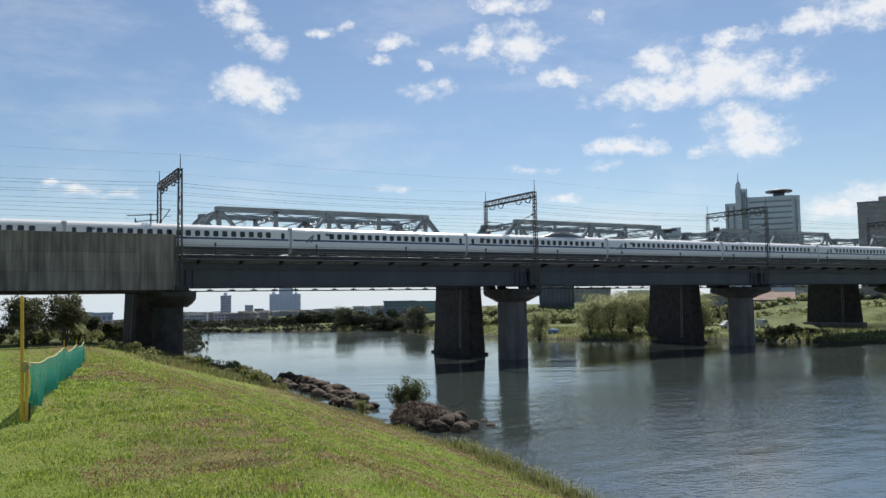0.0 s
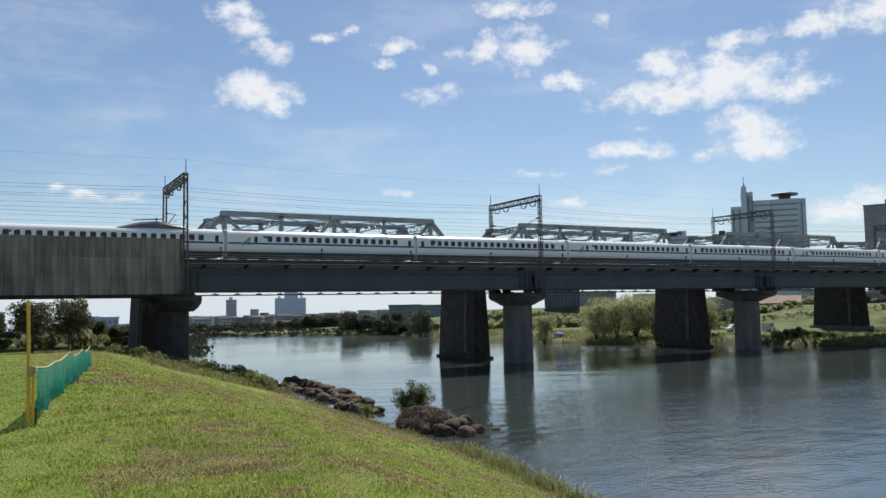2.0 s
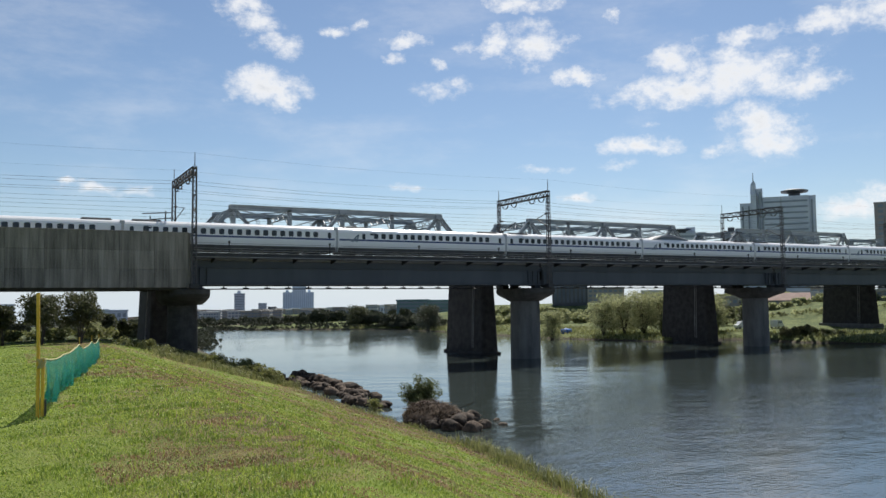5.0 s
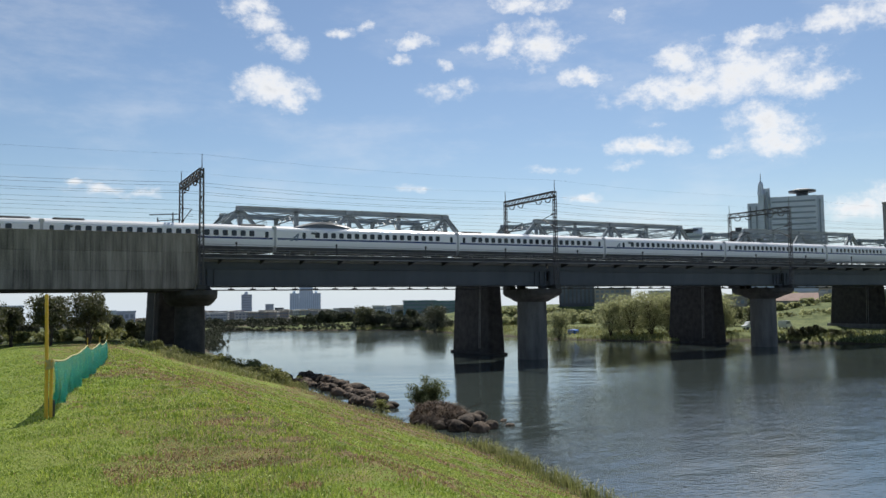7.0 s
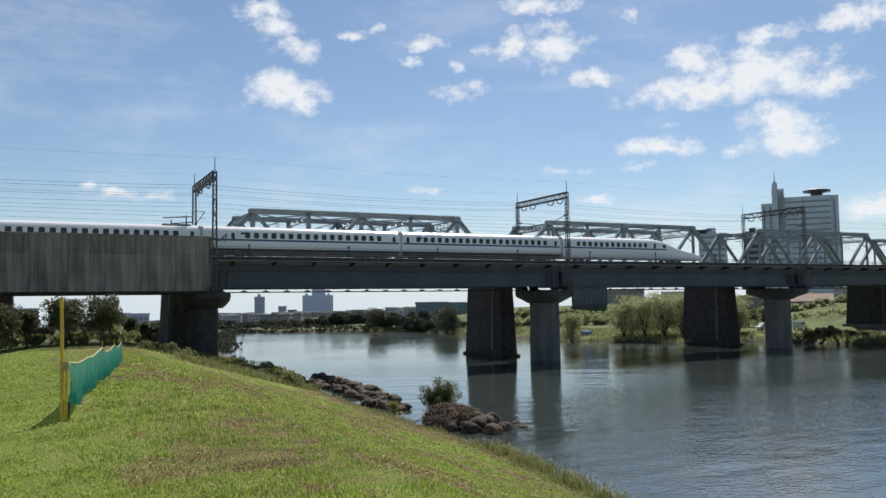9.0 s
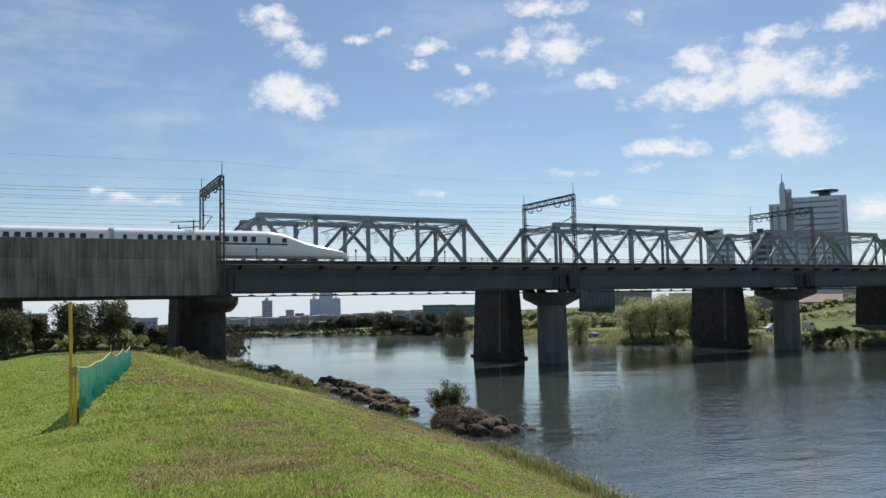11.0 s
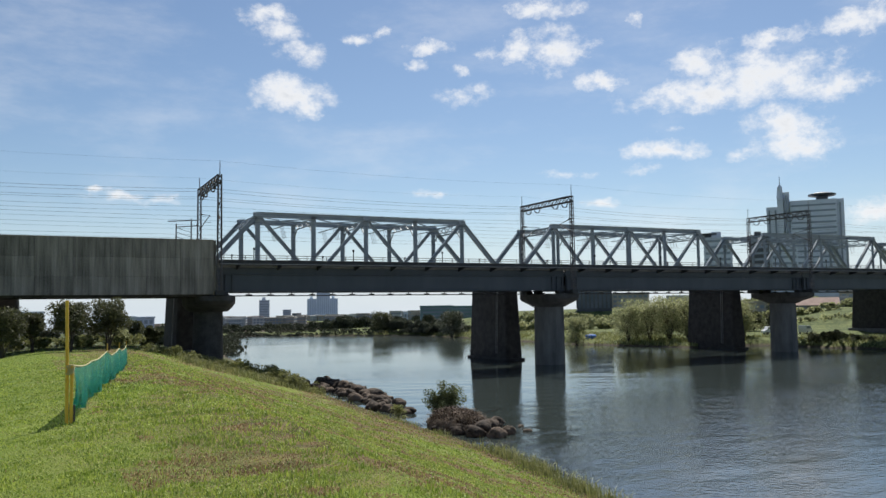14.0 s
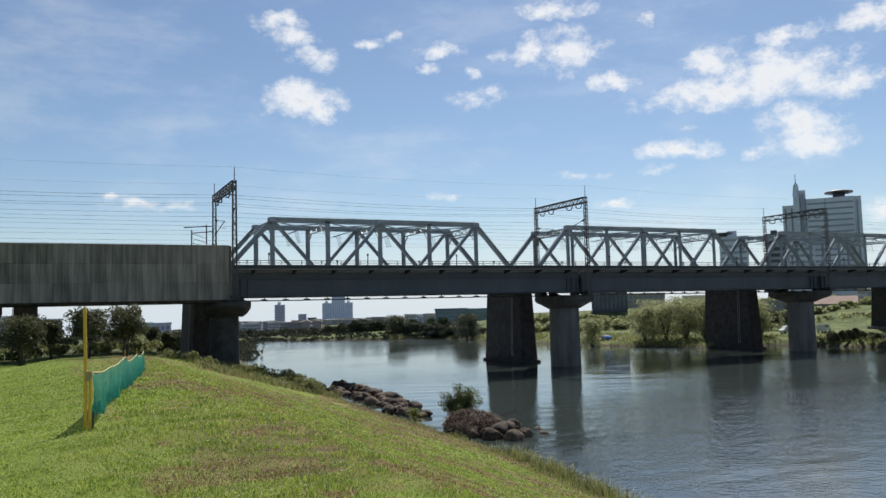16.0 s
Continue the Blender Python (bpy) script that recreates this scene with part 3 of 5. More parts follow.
def round_pier(x, base, label="round grey concrete bridge pier with a wide dark hammerhead cap", shaft=CONCRETE_PIER, r=2.12):
    top = empty("bridge_pier", x, MID, base, label, "bridge pier", "round piers")
    b = B()
    lathe(b, [(r + 0.1, -2.0), (r + 0.1, 0.0), (r, 8.35 - base)], 36)
    part("shaft", b, shaft, top, smooth=False)
    b = B()
    # the cap: a long rounded hammerhead that tapers down to the shaft
    rows = [(2.15, 2.15, 8.25), (2.6, 3.4, 8.7), (2.75, 5.3, 9.15), (2.75, 5.8, 9.5), (2.75, 5.8, 10.0), (2.55, 5.6, 10.1)]
    rings = []
    for rx, ry, z in rows:
        ring = []
        for j in range(40):
            a = 2 * math.pi * j / 40
            c, s = math.cos(a), math.sin(a)
            n = 2.6
            ring.append(b.verts.new((rx * math.copysign(abs(c) ** (2 / n), c), ry * math.copysign(abs(s) ** (2 / n), s), z - base)))
        rings.append(ring)
    for p, q in zip(rings, rings[1:]):
        for j in range(40):
            b.faces.new((p[j], p[(j + 1) % 40], q[(j + 1) % 40], q[j]))
    b.faces.new(rings[0][::-1])
    b.faces.new(rings[-1])
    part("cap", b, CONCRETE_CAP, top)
    bb = B()
    box(bb, -0.5, 0.5, -0.5, 0.5, 10.1 - base, 10.528 - base, 0.06)
    o = part("bearing", bb, STEEL_DARK, top)
    o.matrix_basis = pose(-0.9, -4.1, 0)
    for dx, dy in ((0.9, -4.1), (-0.9, 4.1), (0.9, 4.1)):
        again(o, top, pose(dx, dy, 0))
    return top


for k in range(0, 9):
    x = PIER_X + SPAN * k
    if k == 0:
        # this shaft takes the darker concrete, for stains and for painted-in shade
        round_pier(x, on_ground(x, MID) - 0.8, "round stained concrete pier on the near bank, darkened for shade", CONCRETE_CAP, 1.68)
    else:
        round_pier(x, min(0.0, on_ground(x, MID) - 0.3) if 30 < x < 120 else on_ground(x, MID) - 0.2)


TRUSS_Y, TRUSS_W = 108.3, 10.0
LOW, HIGH = 12.6, 21.35         # the chords' heights


def truss_span():
    """A through truss of six panels with end posts, laced verticals, diagonals and top bracing."""
    top = empty("truss_span", PIER_X, TRUSS_Y, 0, "pale grey-green riveted steel through-truss railway span", "bridge span", "truss spans")
    P = [0.6 + 7.87 * i for i in range(7)]

    def member(name, p, q, w, h, mat=STEEL_TRUSS):
        b = B()
        channel(b, p, q, w, h, (0, 1, 0))
        return part(name, b, mat, top)

    for y in (0.0, TRUSS_W):
        member("bottom_chord", (P[0], y, LOW), (P[6], y, LOW), 0.6, 0.5)
        member("top_chord", (P[1] - 0.3, y, HIGH), (P[5] + 0.3, y, HIGH), 0.74, 0.55)
        for a, c in ((0, 1), (6, 5)):
            member("end_post", (P[a], y, LOW), (P[c], y, HIGH), 0.62, 0.52)
        for a, c in ((2, 1), (2, 3), (4, 3), (4, 5)):
            member("diagonal", (P[a], y, LOW), (P[c], y, HIGH), 0.46, 0.42)
        for i in range(1, 6):
            b = B()
            for s in (-0.17, 0.17):
                bar(b, (P[i] + s, y, LOW), (P[i] + s, y, HIGH), 0.06, 0.34, (1, 0, 0))
            for k in range(14):
                z0 = LOW + 0.4 + 0.58 * k
                s = 0.17 if k % 2 else -0.17
                bar(b, (P[i] - s, y, z0), (P[i] + s, y, z0 + 0.58), 0.05, 0.3, (0, 1, 0))
            part("vertical", b, STEEL_TRUSS, top)
        for i in range(7):
            z = LOW if i in (0, 2, 4, 6) else HIGH
            g = B()
            box(g, P[i] - 0.6, P[i] + 0.6, y - 0.29, y + 0.29, z - 0.36, z + 0.36, 0.12)
            part("gusset", g, STEEL_TRUSS, top)
    # floor
    for i in range(7):
        b = B()
        box(b, P[i] - 0.2, P[i] + 0.2, 0.32, TRUSS_W - 0.32, 11.9, 12.9)
        part("floor_beam", b, STEEL_DARK, top)
    for y in (2.0, 3.7, 6.3, 8.0):
        b = B()
        box(b, 0.7, 47.7, y - 0.18, y + 0.18, 12.905, 13.5)
        part("stringer", b, STEEL_DARK, top)
    # top struts, laced, and flat X bracing
    for i in range(1, 6):
        b = B()
        for dz in (-0.25, -1.05):
            bar(b, (P[i], 0.3, HIGH + dz), (P[i], TRUSS_W - 0.3, HIGH + dz), 0.22, 0.12)
        for k in range(8):
            y0 = 0.3 + 1.17 * k
            za, zb = (-0.25, -1.05) if k % 2 else (-1.05, -0.25)
            bar(b, (P[i], y0, HIGH + za), (P[i], y0 + 1.17, HIGH + zb), 0.08, 0.08)
        for y0, y1 in ((0.2, 1.9), (TRUSS_W - 0.2, TRUSS_W - 1.9)):
            bar(b, (P[i], y0, HIGH - 2.6), (P[i], y1, HIGH - 1.05), 0.14, 0.14)
        part("sway_frame", b, STEEL_TRUSS, top)
    for i in range(1, 5):
        b = B()
        bar(b, (P[i], 0.3, HIGH - 0.1), (P[i + 1], TRUSS_W - 0.3, HIGH - 0.1), 0.2, 0.14)
        bar(b, (P[i], TRUSS_W - 0.3, HIGH - 0.28), (P[i + 1], 0.3, HIGH - 0.28), 0.2, 0.14)
        part("top_bracing", b, STEEL_TRUSS, top)
    # portal frames in the planes of the end posts
    for a, c in ((0, 1), (6, 5)):
        b = B()
        for f in (0.98, 0.86):
            x, z = P[a] + (P[c] - P[a]) * f, LOW + (HIGH - LOW) * f
            bar(b, (x, 0.3, z), (x, TRUSS_W - 0.3, z), 0.25, 0.2)
        for k in range(8):
            f0, f1 = (0.98, 0.86) if k % 2 else (0.86, 0.98)
            y0 = 0.3 + 1.17 * k
            bar(b, (P[a] + (P[c] - P[a]) * f0, y0, LOW + (HIGH - LOW) * f0), (P[a] + (P[c] - P[a]) * f1, y0 + 1.17, LOW + (HIGH - LOW) * f1), 0.1, 0.1)
        part("portal_frame", b, STEEL_TRUSS, top)
    # overhead line hangers inside the truss
    for i in (1.5, 2.5, 3.5, 4.5):
        x = 0.6 + 7.87 * i
        b = B()
        bar(b, (x, 0.3, 20.1), (x, TRUSS_W - 0.3, 20.1), 0.12, 0.12)
        for y in (1.6, 2.3, 3.0, 6.8, 7.5, 8.2):
            bar(b, (x, y, 20.1), (x + 0.45, y, 18.4), 0.05, 0.05)
        part("line_hanger", b, STEEL_TRUSS, top)
    return top


tr = truss_span()
for k in range(1, 8):
    copy_thing(tr, pose(PIER_X + SPAN * k, TRUSS_Y, 0))


def masonry_pier(x, base):
    """A long battered masonry pier with rounded corners, a proud coping and a plinth."""
    top = empty("masonry_pier", x, TRUSS_Y + TRUSS_W / 2, base, "dark masonry railway pier with battered sides", "bridge pier", "masonry piers")

    def block(name, hw0, hl0, z0, hw1, hl1, z1, mat):
        b = B()
        rings = []
        for hw, hl, z in ((hw0, hl0, z0), (hw1, hl1, z1)):
            ring = []
            for sx, sy, a0 in ((1, 1, 0), (-1, 1, 90), (-1, -1, 180), (1, -1, 270)):
                for k in range(5):
                    a = radians(a0 + 22.5 * k)
                    r = 0.55
                    ring.append(b.verts.new((sx * (hw - r) + r * math.cos(a), sy * (hl - r) + r * math.sin(a), z - base)))
            rings.append(ring)
        n = len(rings[0])
        for j in range(n):
            b.faces.new((rings[0][j], rings[0][(j + 1) % n], rings[1][(j + 1) % n], rings[1][j]))
        b.faces.new(rings[0][::-1])
        b.faces.new(rings[1])
        return part(name, b, mat, top)

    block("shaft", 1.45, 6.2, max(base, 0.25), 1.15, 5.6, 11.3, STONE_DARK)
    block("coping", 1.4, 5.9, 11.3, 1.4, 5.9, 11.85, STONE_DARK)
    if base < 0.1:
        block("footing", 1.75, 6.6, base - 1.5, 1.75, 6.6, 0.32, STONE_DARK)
    else:
        block("footing", 1.9, 6.7, base - 0.5, 1.9, 6.7, base + 1.0, STONE_BASE)
    bb = B()
    box(bb, -0.4, 0.4, -0.4, 0.4, 11.85 - base, 12.33 - base)
    o = part("bearing", bb, STEEL_DARK, top)
    o.matrix_basis = pose(-0.7, -5, 0)
    for dx, dy in ((0.7, -5), (-0.7, 5), (0.7, 5)):
        again(o, top, pose(dx, dy, 0))
    lad = B()
    for yy in (-0.22, 0.22):
        bar(lad, (-1.62, yy - 3.2, max(0.4, base + 1) - base), (-1.3, yy - 3.2, 11.2 - base), 0.06, 0.06)
    z = max(0.7, base + 1.2)
    while z < 11.0:
        fx = -1.62 + 0.32 * (z - 0.4) / 10.8
        bar(lad, (fx, -3.42, z - base), (fx, -2.98, z - base), 0.05, 0.05)
        z += 0.45
    part("ladder", lad, RAIL_STEEL, top)
    return top


for k in range(-1, 8):
    x = PIER_X + SPAN * k
    g = on_ground(x, TRUSS_Y + 5)
    masonry_pier(x - (0.75 if k == 0 else 0), 0.0 if 30 < x < 120 else g - 0.1)

masonry_pier(-3.4, on_ground(-3.4, TRUSS_Y + 5) - 0.1)
approach = empty("approach_span", -80, TRUSS_Y, 0, "dark steel approach span of the truss railway", "bridge span")
for y in (1.5, 8.5):
    b = B()
    box(b, 0, 98.2, y - 0.2, y + 0.2, 11.86, 13.2)
    part("girder_web", b, STEEL_DARK, approach)
b = B()
box(b, 0, 98.2, 0.6, 9.4, 13.2, 13.5)
part("deck_slab", b, STEEL_DARK, approach)

# service pipe with clamps under the truss spans
pipe = empty("service_pipe", PIER_X, TRUSS_Y, 10.30, "dark steel service pipe with clamps hung under the bridge", "pipe")
b = B()
tube(b, [(0, 0, 0), (SPAN * 5, 0, 0)], 0.075, 8)
part("pipe_run", b, STEEL_DARK, pipe)
cl = B()
box(cl, -0.4, 0.4, -0.12, 0.12, 0.02, 0.2)
box(cl, -0.06, 0.06, -0.05, 0.05, 0.2, 2.02)
first = part("clamp", cl, STEEL_DARK, pipe)
first.matrix_basis = pose(1.4, 0, 0)
for k in range(1, 80):
    again(first, pipe, pose(1.4 + 2.95 * k, 0, 0))


# ---- concrete viaduct on the near bank ----
WALL_Y, WALL_X = 92.0, 17.55


def viaduct():
    top = empty("viaduct", 0, 0, 0, "stained grey concrete railway viaduct with a tall panelled parapet", "viaduct")
    for y0, y1 in ((WALL_Y + 0.12, WALL_Y + 0.5), (MID * 2 - WALL_Y - 0.5, MID * 2 - WALL_Y - 0.12)):
        b = B()
        box(b, -560, WALL_X, y0, y1, 10.6, 16.25)
        part("parapet_core", b, CONCRETE_WALL, top)
    b = B()
    box(b, -560, WALL_X, WALL_Y + 0.5, MID * 2 - WALL_Y - 0.5, 11.6, 13.7)
    part("deck_slab", b, BALLAST, top)
    for yc in (-2.1, 2.1):
        for dy in (-0.72, 0.72):
            b = B()
            box(b, -560, 18.0, MID + yc + dy - 0.035, MID + yc + dy + 0.035, 14.08, 14.25)
            part("rail", b, RAIL_STEEL, top)
            b = B()
            box(b, -560, 18.0, MID + yc + dy - 0.2, MID + yc + dy + 0.2, 13.704, 14.075)
            part("rail_plinth", b, BALLAST, top)
    # the underside steps back to beams in the same shade-darkened concrete
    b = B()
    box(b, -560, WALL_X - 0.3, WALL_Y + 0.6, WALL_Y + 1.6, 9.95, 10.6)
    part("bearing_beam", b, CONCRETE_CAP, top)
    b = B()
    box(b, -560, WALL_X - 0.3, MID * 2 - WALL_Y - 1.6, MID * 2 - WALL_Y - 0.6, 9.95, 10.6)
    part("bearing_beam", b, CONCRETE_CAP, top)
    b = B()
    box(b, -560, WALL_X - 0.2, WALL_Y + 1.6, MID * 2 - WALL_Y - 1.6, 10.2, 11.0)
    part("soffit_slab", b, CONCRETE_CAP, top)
    # panels: an upper course and a lower one, each a piece of its own
    up, md, lo = B(), B(), B()
    box(up, 0.012, 3.588, 0, 0.12, 14.24, 16.25, 0.012)
    box(md, 0.012, 3.588, 0, 0.12, 12.17, 14.225, 0.012)
    box(lo, 0.012, 3.588, 0, 0.12, 10.2, 12.155, 0.012)
    cap = B()
    box(cap, 0.005, 3.595, -0.05, 0.56, 16.25, 16.36, 0.015)
    u0 = part("wall_panel", up, CONCRETE_WALL, top)
    m0 = part("wall_panel", md, CONCRETE_WALL, top)
    l0 = part("wall_panel", lo, CONCRETE_WALL, top)
    c0 = part("coping", cap, CONCRETE_WALL, top)
    for o in (u0, m0, l0, c0):
        o.matrix_basis = pose(WALL_X - 3.6, WALL_Y, 0)
    for k in range(2, 22):
        for o in (u0, m0, l0, c0):
            again(o, top, pose(WALL_X - 3.6 * k, WALL_Y, 0))
    end = B()
    box(end, WALL_X + 0.002, WALL_X + 0.25, WALL_Y - 0.05, WALL_Y + 0.55, 10.1, 16.3, 0.03)
    part("end_post", end, CONCRETE_WALL, top)
    return top


viaduct()
for k in range(1, 6):
    x = PIER_X - 26.0 * k
    round_pier(x, on_ground(x, MID) - 0.2)


# ---- overhead line ----
MAST_N, MAST_F = 91.55, 104.4


def portal(x, base_n=10.6):
    """A catenary portal: two laced masts with spikes, a lattice beam, insulators and swing arms; y = 0 at the near mast."""
    top = empty("catenary_portal", x, MAST_N, 0, "dark lattice steel catenary portal with insulators over the tracks", "catenary portal", "catenary portals")
    w = MAST_F - MAST_N
    for y, z0 in ((0.0, base_n), (w, base_n)):
        b = B()
        h = 0.24
        for sx in (-1, 1):
            for sy in (-1, 1):
                bar(b, (sx * h, y + sy * h, z0), (sx * h * 0.75, y + sy * h * 0.75, 23.75), 0.09, 0.09)
        k, z = 0, z0 + 0.2
        while z < 23.2:
            f = 1 - 0.25 * (z - z0) / 13.0
            hh = h * f
            s = 1 if k % 2 else -1
            for sy in (-1, 1):
                bar(b, (-s * hh, y + sy * hh, z), (s * hh, y + sy * hh, z + 0.5), 0.05, 0.04)
                bar(b, (sy * hh, y - s * hh, z), (sy * hh, y + s * hh, z + 0.5), 0.05, 0.04)
            z += 0.5
            k += 1
        part("mast", b, STEEL_MAST, top)
        b = B()
        tube(b, [(0, y, 23.7), (0, y, 25.35)], [0.06, 0.035], 6)
        part("spike", b, STEEL_MAST, top)
        b = B()
        box(b, -0.45, 0.45, y - 0.45, y + 0.45, z0 - 0.5, z0 + 0.02)
        box(b, -0.3, 0.3, y, y + (2.0 if y < 1 else -2.0), z0 - 0.45, z0 - 0.1) if y < 1 else box(b, -0.3, 0.3, y - 2.0, y, z0 - 0.45, z0 - 0.1)
        part("mast_shoe", b, STEEL_DARK, top)
    b = B()
    for sx in (-0.22, 0.22):
        for z in (22.95, 23.7):
            bar(b, (sx, 0, z), (sx, w, z), 0.13, 0.15)
    n = 14
    for k in range(n):
        y0, y1 = w * k / n, w * (k + 1) / n
        za, zb = (22.95, 23.7) if k % 2 else (23.7, 22.95)
        for sx in (-0.22, 0.22):
            bar(b, (sx, y0, za), (sx, y1, zb), 0.085, 0.085)
        bar(b, (-0.22, y0, 23.72), (0.22, y1, 23.72), 0.06, 0.05)
        bar(b, (-0.22, y0, 22.93), (0.22, y1, 22.93), 0.06, 0.05)
    part("lattice_beam", b, STEEL_BEAM, top)
    for y in (1.6, 3.9, 8.6, 11.0):
        b = B()
        pts = [(0.1 * math.sin(k), y - 0.75 + 0.25 * k, 22.9 - 0.62 * math.sin(math.pi * k / 6)) for k in range(7)]
        tube(b, pts, 0.06, 6)
        for k in range(1, 6):
            tube(b, [(pts[k][0], pts[k][1], pts[k][2] - 0.03), (pts[k][0], pts[k][1], pts[k][2] + 0.03)], 0.13, 8)
        part("insulator_string", b, STEEL_BEAM, top)
    for s, y in ((1, 0.2), (-1, w - 0.2)):
        b = B()
        reach = 3.6
        bar(b, (0, y, 20.6), (0.6, y + s * reach, 20.1), 0.07, 0.07)
        bar(b, (0, y, 18.7), (0.6, y + s * reach, 20.1), 0.07, 0.07)
        bar(b, (0.3, y + s * 1.7, 19.45), (0.7, y + s * (reach + 0.2), 19.2), 0.05, 0.05)
        tube(b, [(0.05, y + s * 0.25, 20.57), (0.12, y + s * 0.8, 20.49)], 0.12, 8)
        tube(b, [(0.05, y + s * 0.25, 18.8), (0.12, y + s * 0.7, 19.0)], 0.12, 8)
        part("swing_arm", b, STEEL_BEAM, top)
    return top


p0 = portal(PIER_X + 0.08)
for k in (-3, -2, -1, 1, 2, 3, 4, 5, 6, 7):
    copy_thing(p0, pose(PIER_X + 0.08 + SPAN * k, MAST_N, 0))


def wire(name, y, z, sag, r, label, x0=-130, first=-3, last=8):
    """One wire slung from portal to portal."""
    pts = []
    for k in range(first, last):
        for j in range(8):
            u = j / 8
            pts.append((PIER_X + SPAN * (k + u), y, z - sag * 4 * u * (1 - u)))
    b = B()
    tube(b, pts, r, 5, cap=False)
    return tagged(part(name, b, WIRE), label, "overhead wire", "overhead wires")


for y in (MID - 2.1, MID + 2.1):
    wire("contact_wire", y, 19.35, 0.05, 0.012, "thin dark contact wire over a track")
    wire("messenger_wire", y, 20.55, 0.35, 0.012, "thin dark messenger wire over a track")
for y, z in ((93.3, 22.35), (95.5, 22.3), (100.2, 22.3), (102.6, 22.35)):
    wire("feeder_wire", y, z, 0.55, 0.014, "thin dark feeder wire under a catenary beam")
wire("ground_wire", MAST_N, 25.3, 0.5, 0.006, "thin overhead ground wire between mast tops")
wire("ground_wire", MAST_F, 25.3, 0.5, 0.006, "thin overhead ground wire between mast tops")
for y, z in ((110.6, 18.6), (116.0, 18.6), (110.6, 19.9), (116.0, 19.9)):
    wire("contact_wire", y, z, 0.1, 0.012, "thin dark contact wire through the truss bridge")


# ---- the train: origin at the tail's nose tip, the head towards -x, z = 0 on the rails ----
CAR, FIRST_JOINT = 25.0, -27.6
HALF = 1.68
SIDE = [(1.22, 0.35), (1.44, 0.50), (1.60, 0.95), (1.68, 1.5), (1.66, 2.80), (1.58, 3.02), (1.40, 3.24), (1.10, 3.42), (0.6, 3.56), (0.0, 3.6)]


def section(b, x, k=1.0, drop=0.0, wide=1.0):
    """One ring of the body's outline at x; k shrinks its height from the floor up, wide its breadth."""
    ring = []
    for y, z in [(y, z) for y, z in SIDE] + [(-y, z) for y, z in SIDE[-2::-1]]:
        ring.append(b.verts.new((x, y * wide, 0.35 + (z - 0.35) * k)))
    return ring


def hull(b, rings):
    n = len(rings[0])
    for p, q in zip(rings, rings[1:]):
        for j in range(n):
            b.faces.new((p[j], p[(j + 1) % n], q[(j + 1) % n], q[j]))
    b.faces.new(rings[0])
    b.faces.new(rings[-1][::-1])
    bmesh.ops.recalc_face_normals(b, faces=b.faces)


def nose_shape(d):
    """Height and breadth factors d metres behind the tip."""
    ds = [0, 0.25, 1.0, 2.5, 4.5, 6.0, 7.2, 8.5, 10.2]
    hs = [0.10, 0.20, 0.30, 0.40, 0.53, 0.66, 0.80, 0.93, 1.0]
    ws = [0.35, 0.55, 0.74, 0.88, 0.95, 0.98, 1.0, 1.0, 1.0]
    return np.interp(d, ds, hs), np.interp(d, ds, ws)


def band(b, x0, x1, z0, z1, side, out=0.004):
    """A strip laid on the car's side."""
    def y_at(z):
        return np.interp(z, [p[1] for p in SIDE], [p[0] for p in SIDE]) + out
    y0, y1 = y_at(z0), y_at(z1)
    v = [b.verts.new((x, side * y, z)) for x in (x0, x1) for y, z in ((y0 - 0.03, z0), (y0, z0), (y1, z1), (y1 - 0.03, z1))]
    for k in ((1, 2, 6, 5), (0, 1, 5, 4), (2, 3, 7, 6), (0, 3, 2, 1), (4, 5, 6, 7)):
        b.faces.new([v[i] for i in k])
    bmesh.ops.recalc_face_normals(b, faces=b.faces)


def pane_mesh(w, h, z, side, out=0.006):
    """A window with rounded corners, lying on the side at height z."""
    b = B()
    def y_at(zz):
        return np.interp(zz, [p[1] for p in SIDE], [p[0] for p in SIDE]) + out
    ring = []
    r = 0.13
    for cx, cz, a0 in ((w / 2 - r, h / 2 - r, 0), (-w / 2 + r, h / 2 - r, 90), (-w / 2 + r, -h / 2 + r, 180), (w / 2 - r, -h / 2 + r, 270)):
        for k in range(4):
            a = radians(a0 + 30 * k)
            zz = z + cz + r * math.sin(a)
            ring.append((cx + r * math.cos(a), side * y_at(zz), zz))
    f = [b.verts.new(p) for p in ring]
    g = [b.verts.new((x, y - side * 0.03, zz)) for x, y, zz in ring]
    b.faces.new(f)
    for j in range(len(f)):
        b.faces.new((f[j], f[(j + 1) % len(f)], g[(j + 1) % len(f)], g[j]))
    bmesh.ops.recalc_face_normals(b, faces=b.faces)
    return b


train = empty("bullet_train", 0, 0, 0, "long white bullet train with a blue band below small windows", "train")


def bogie_mesh():
    b = B()
    box(b, -1.6, 1.6, -1.2, 1.2, 0.3, 0.62)
    for x in (-1.25, 1.25):
        for y in (-0.72, 0.72):
            rings = []
            for yy in (y - 0.07, y + 0.07):
                rings.append([b.verts.new((x + 0.43 * math.cos(2 * math.pi * k / 16), yy, 0.43 + 0.43 * math.sin(2 * math.pi * k / 16))) for k in range(16)])
            for k in range(16):
                b.faces.new((rings[0][k], rings[0][(k + 1) % 16], rings[1][(k + 1) % 16], rings[1][k]))
            b.faces.new(rings[0][::-1])
            b.faces.new(rings[1])
    return b


shared = {}


def put(key, make, mat, parent, x, label=""):
    """A part made once and then repeated on the same mesh."""
    name = key[0]
    if key not in shared:
        shared[key] = part(name, make(), mat, parent, label)
        shared[key].matrix_basis = pose(x, 0, 0)
        return shared[key]
    o = again(shared[key], parent, pose(x, 0, 0))
    if label:
        o["label"] = label
    return o


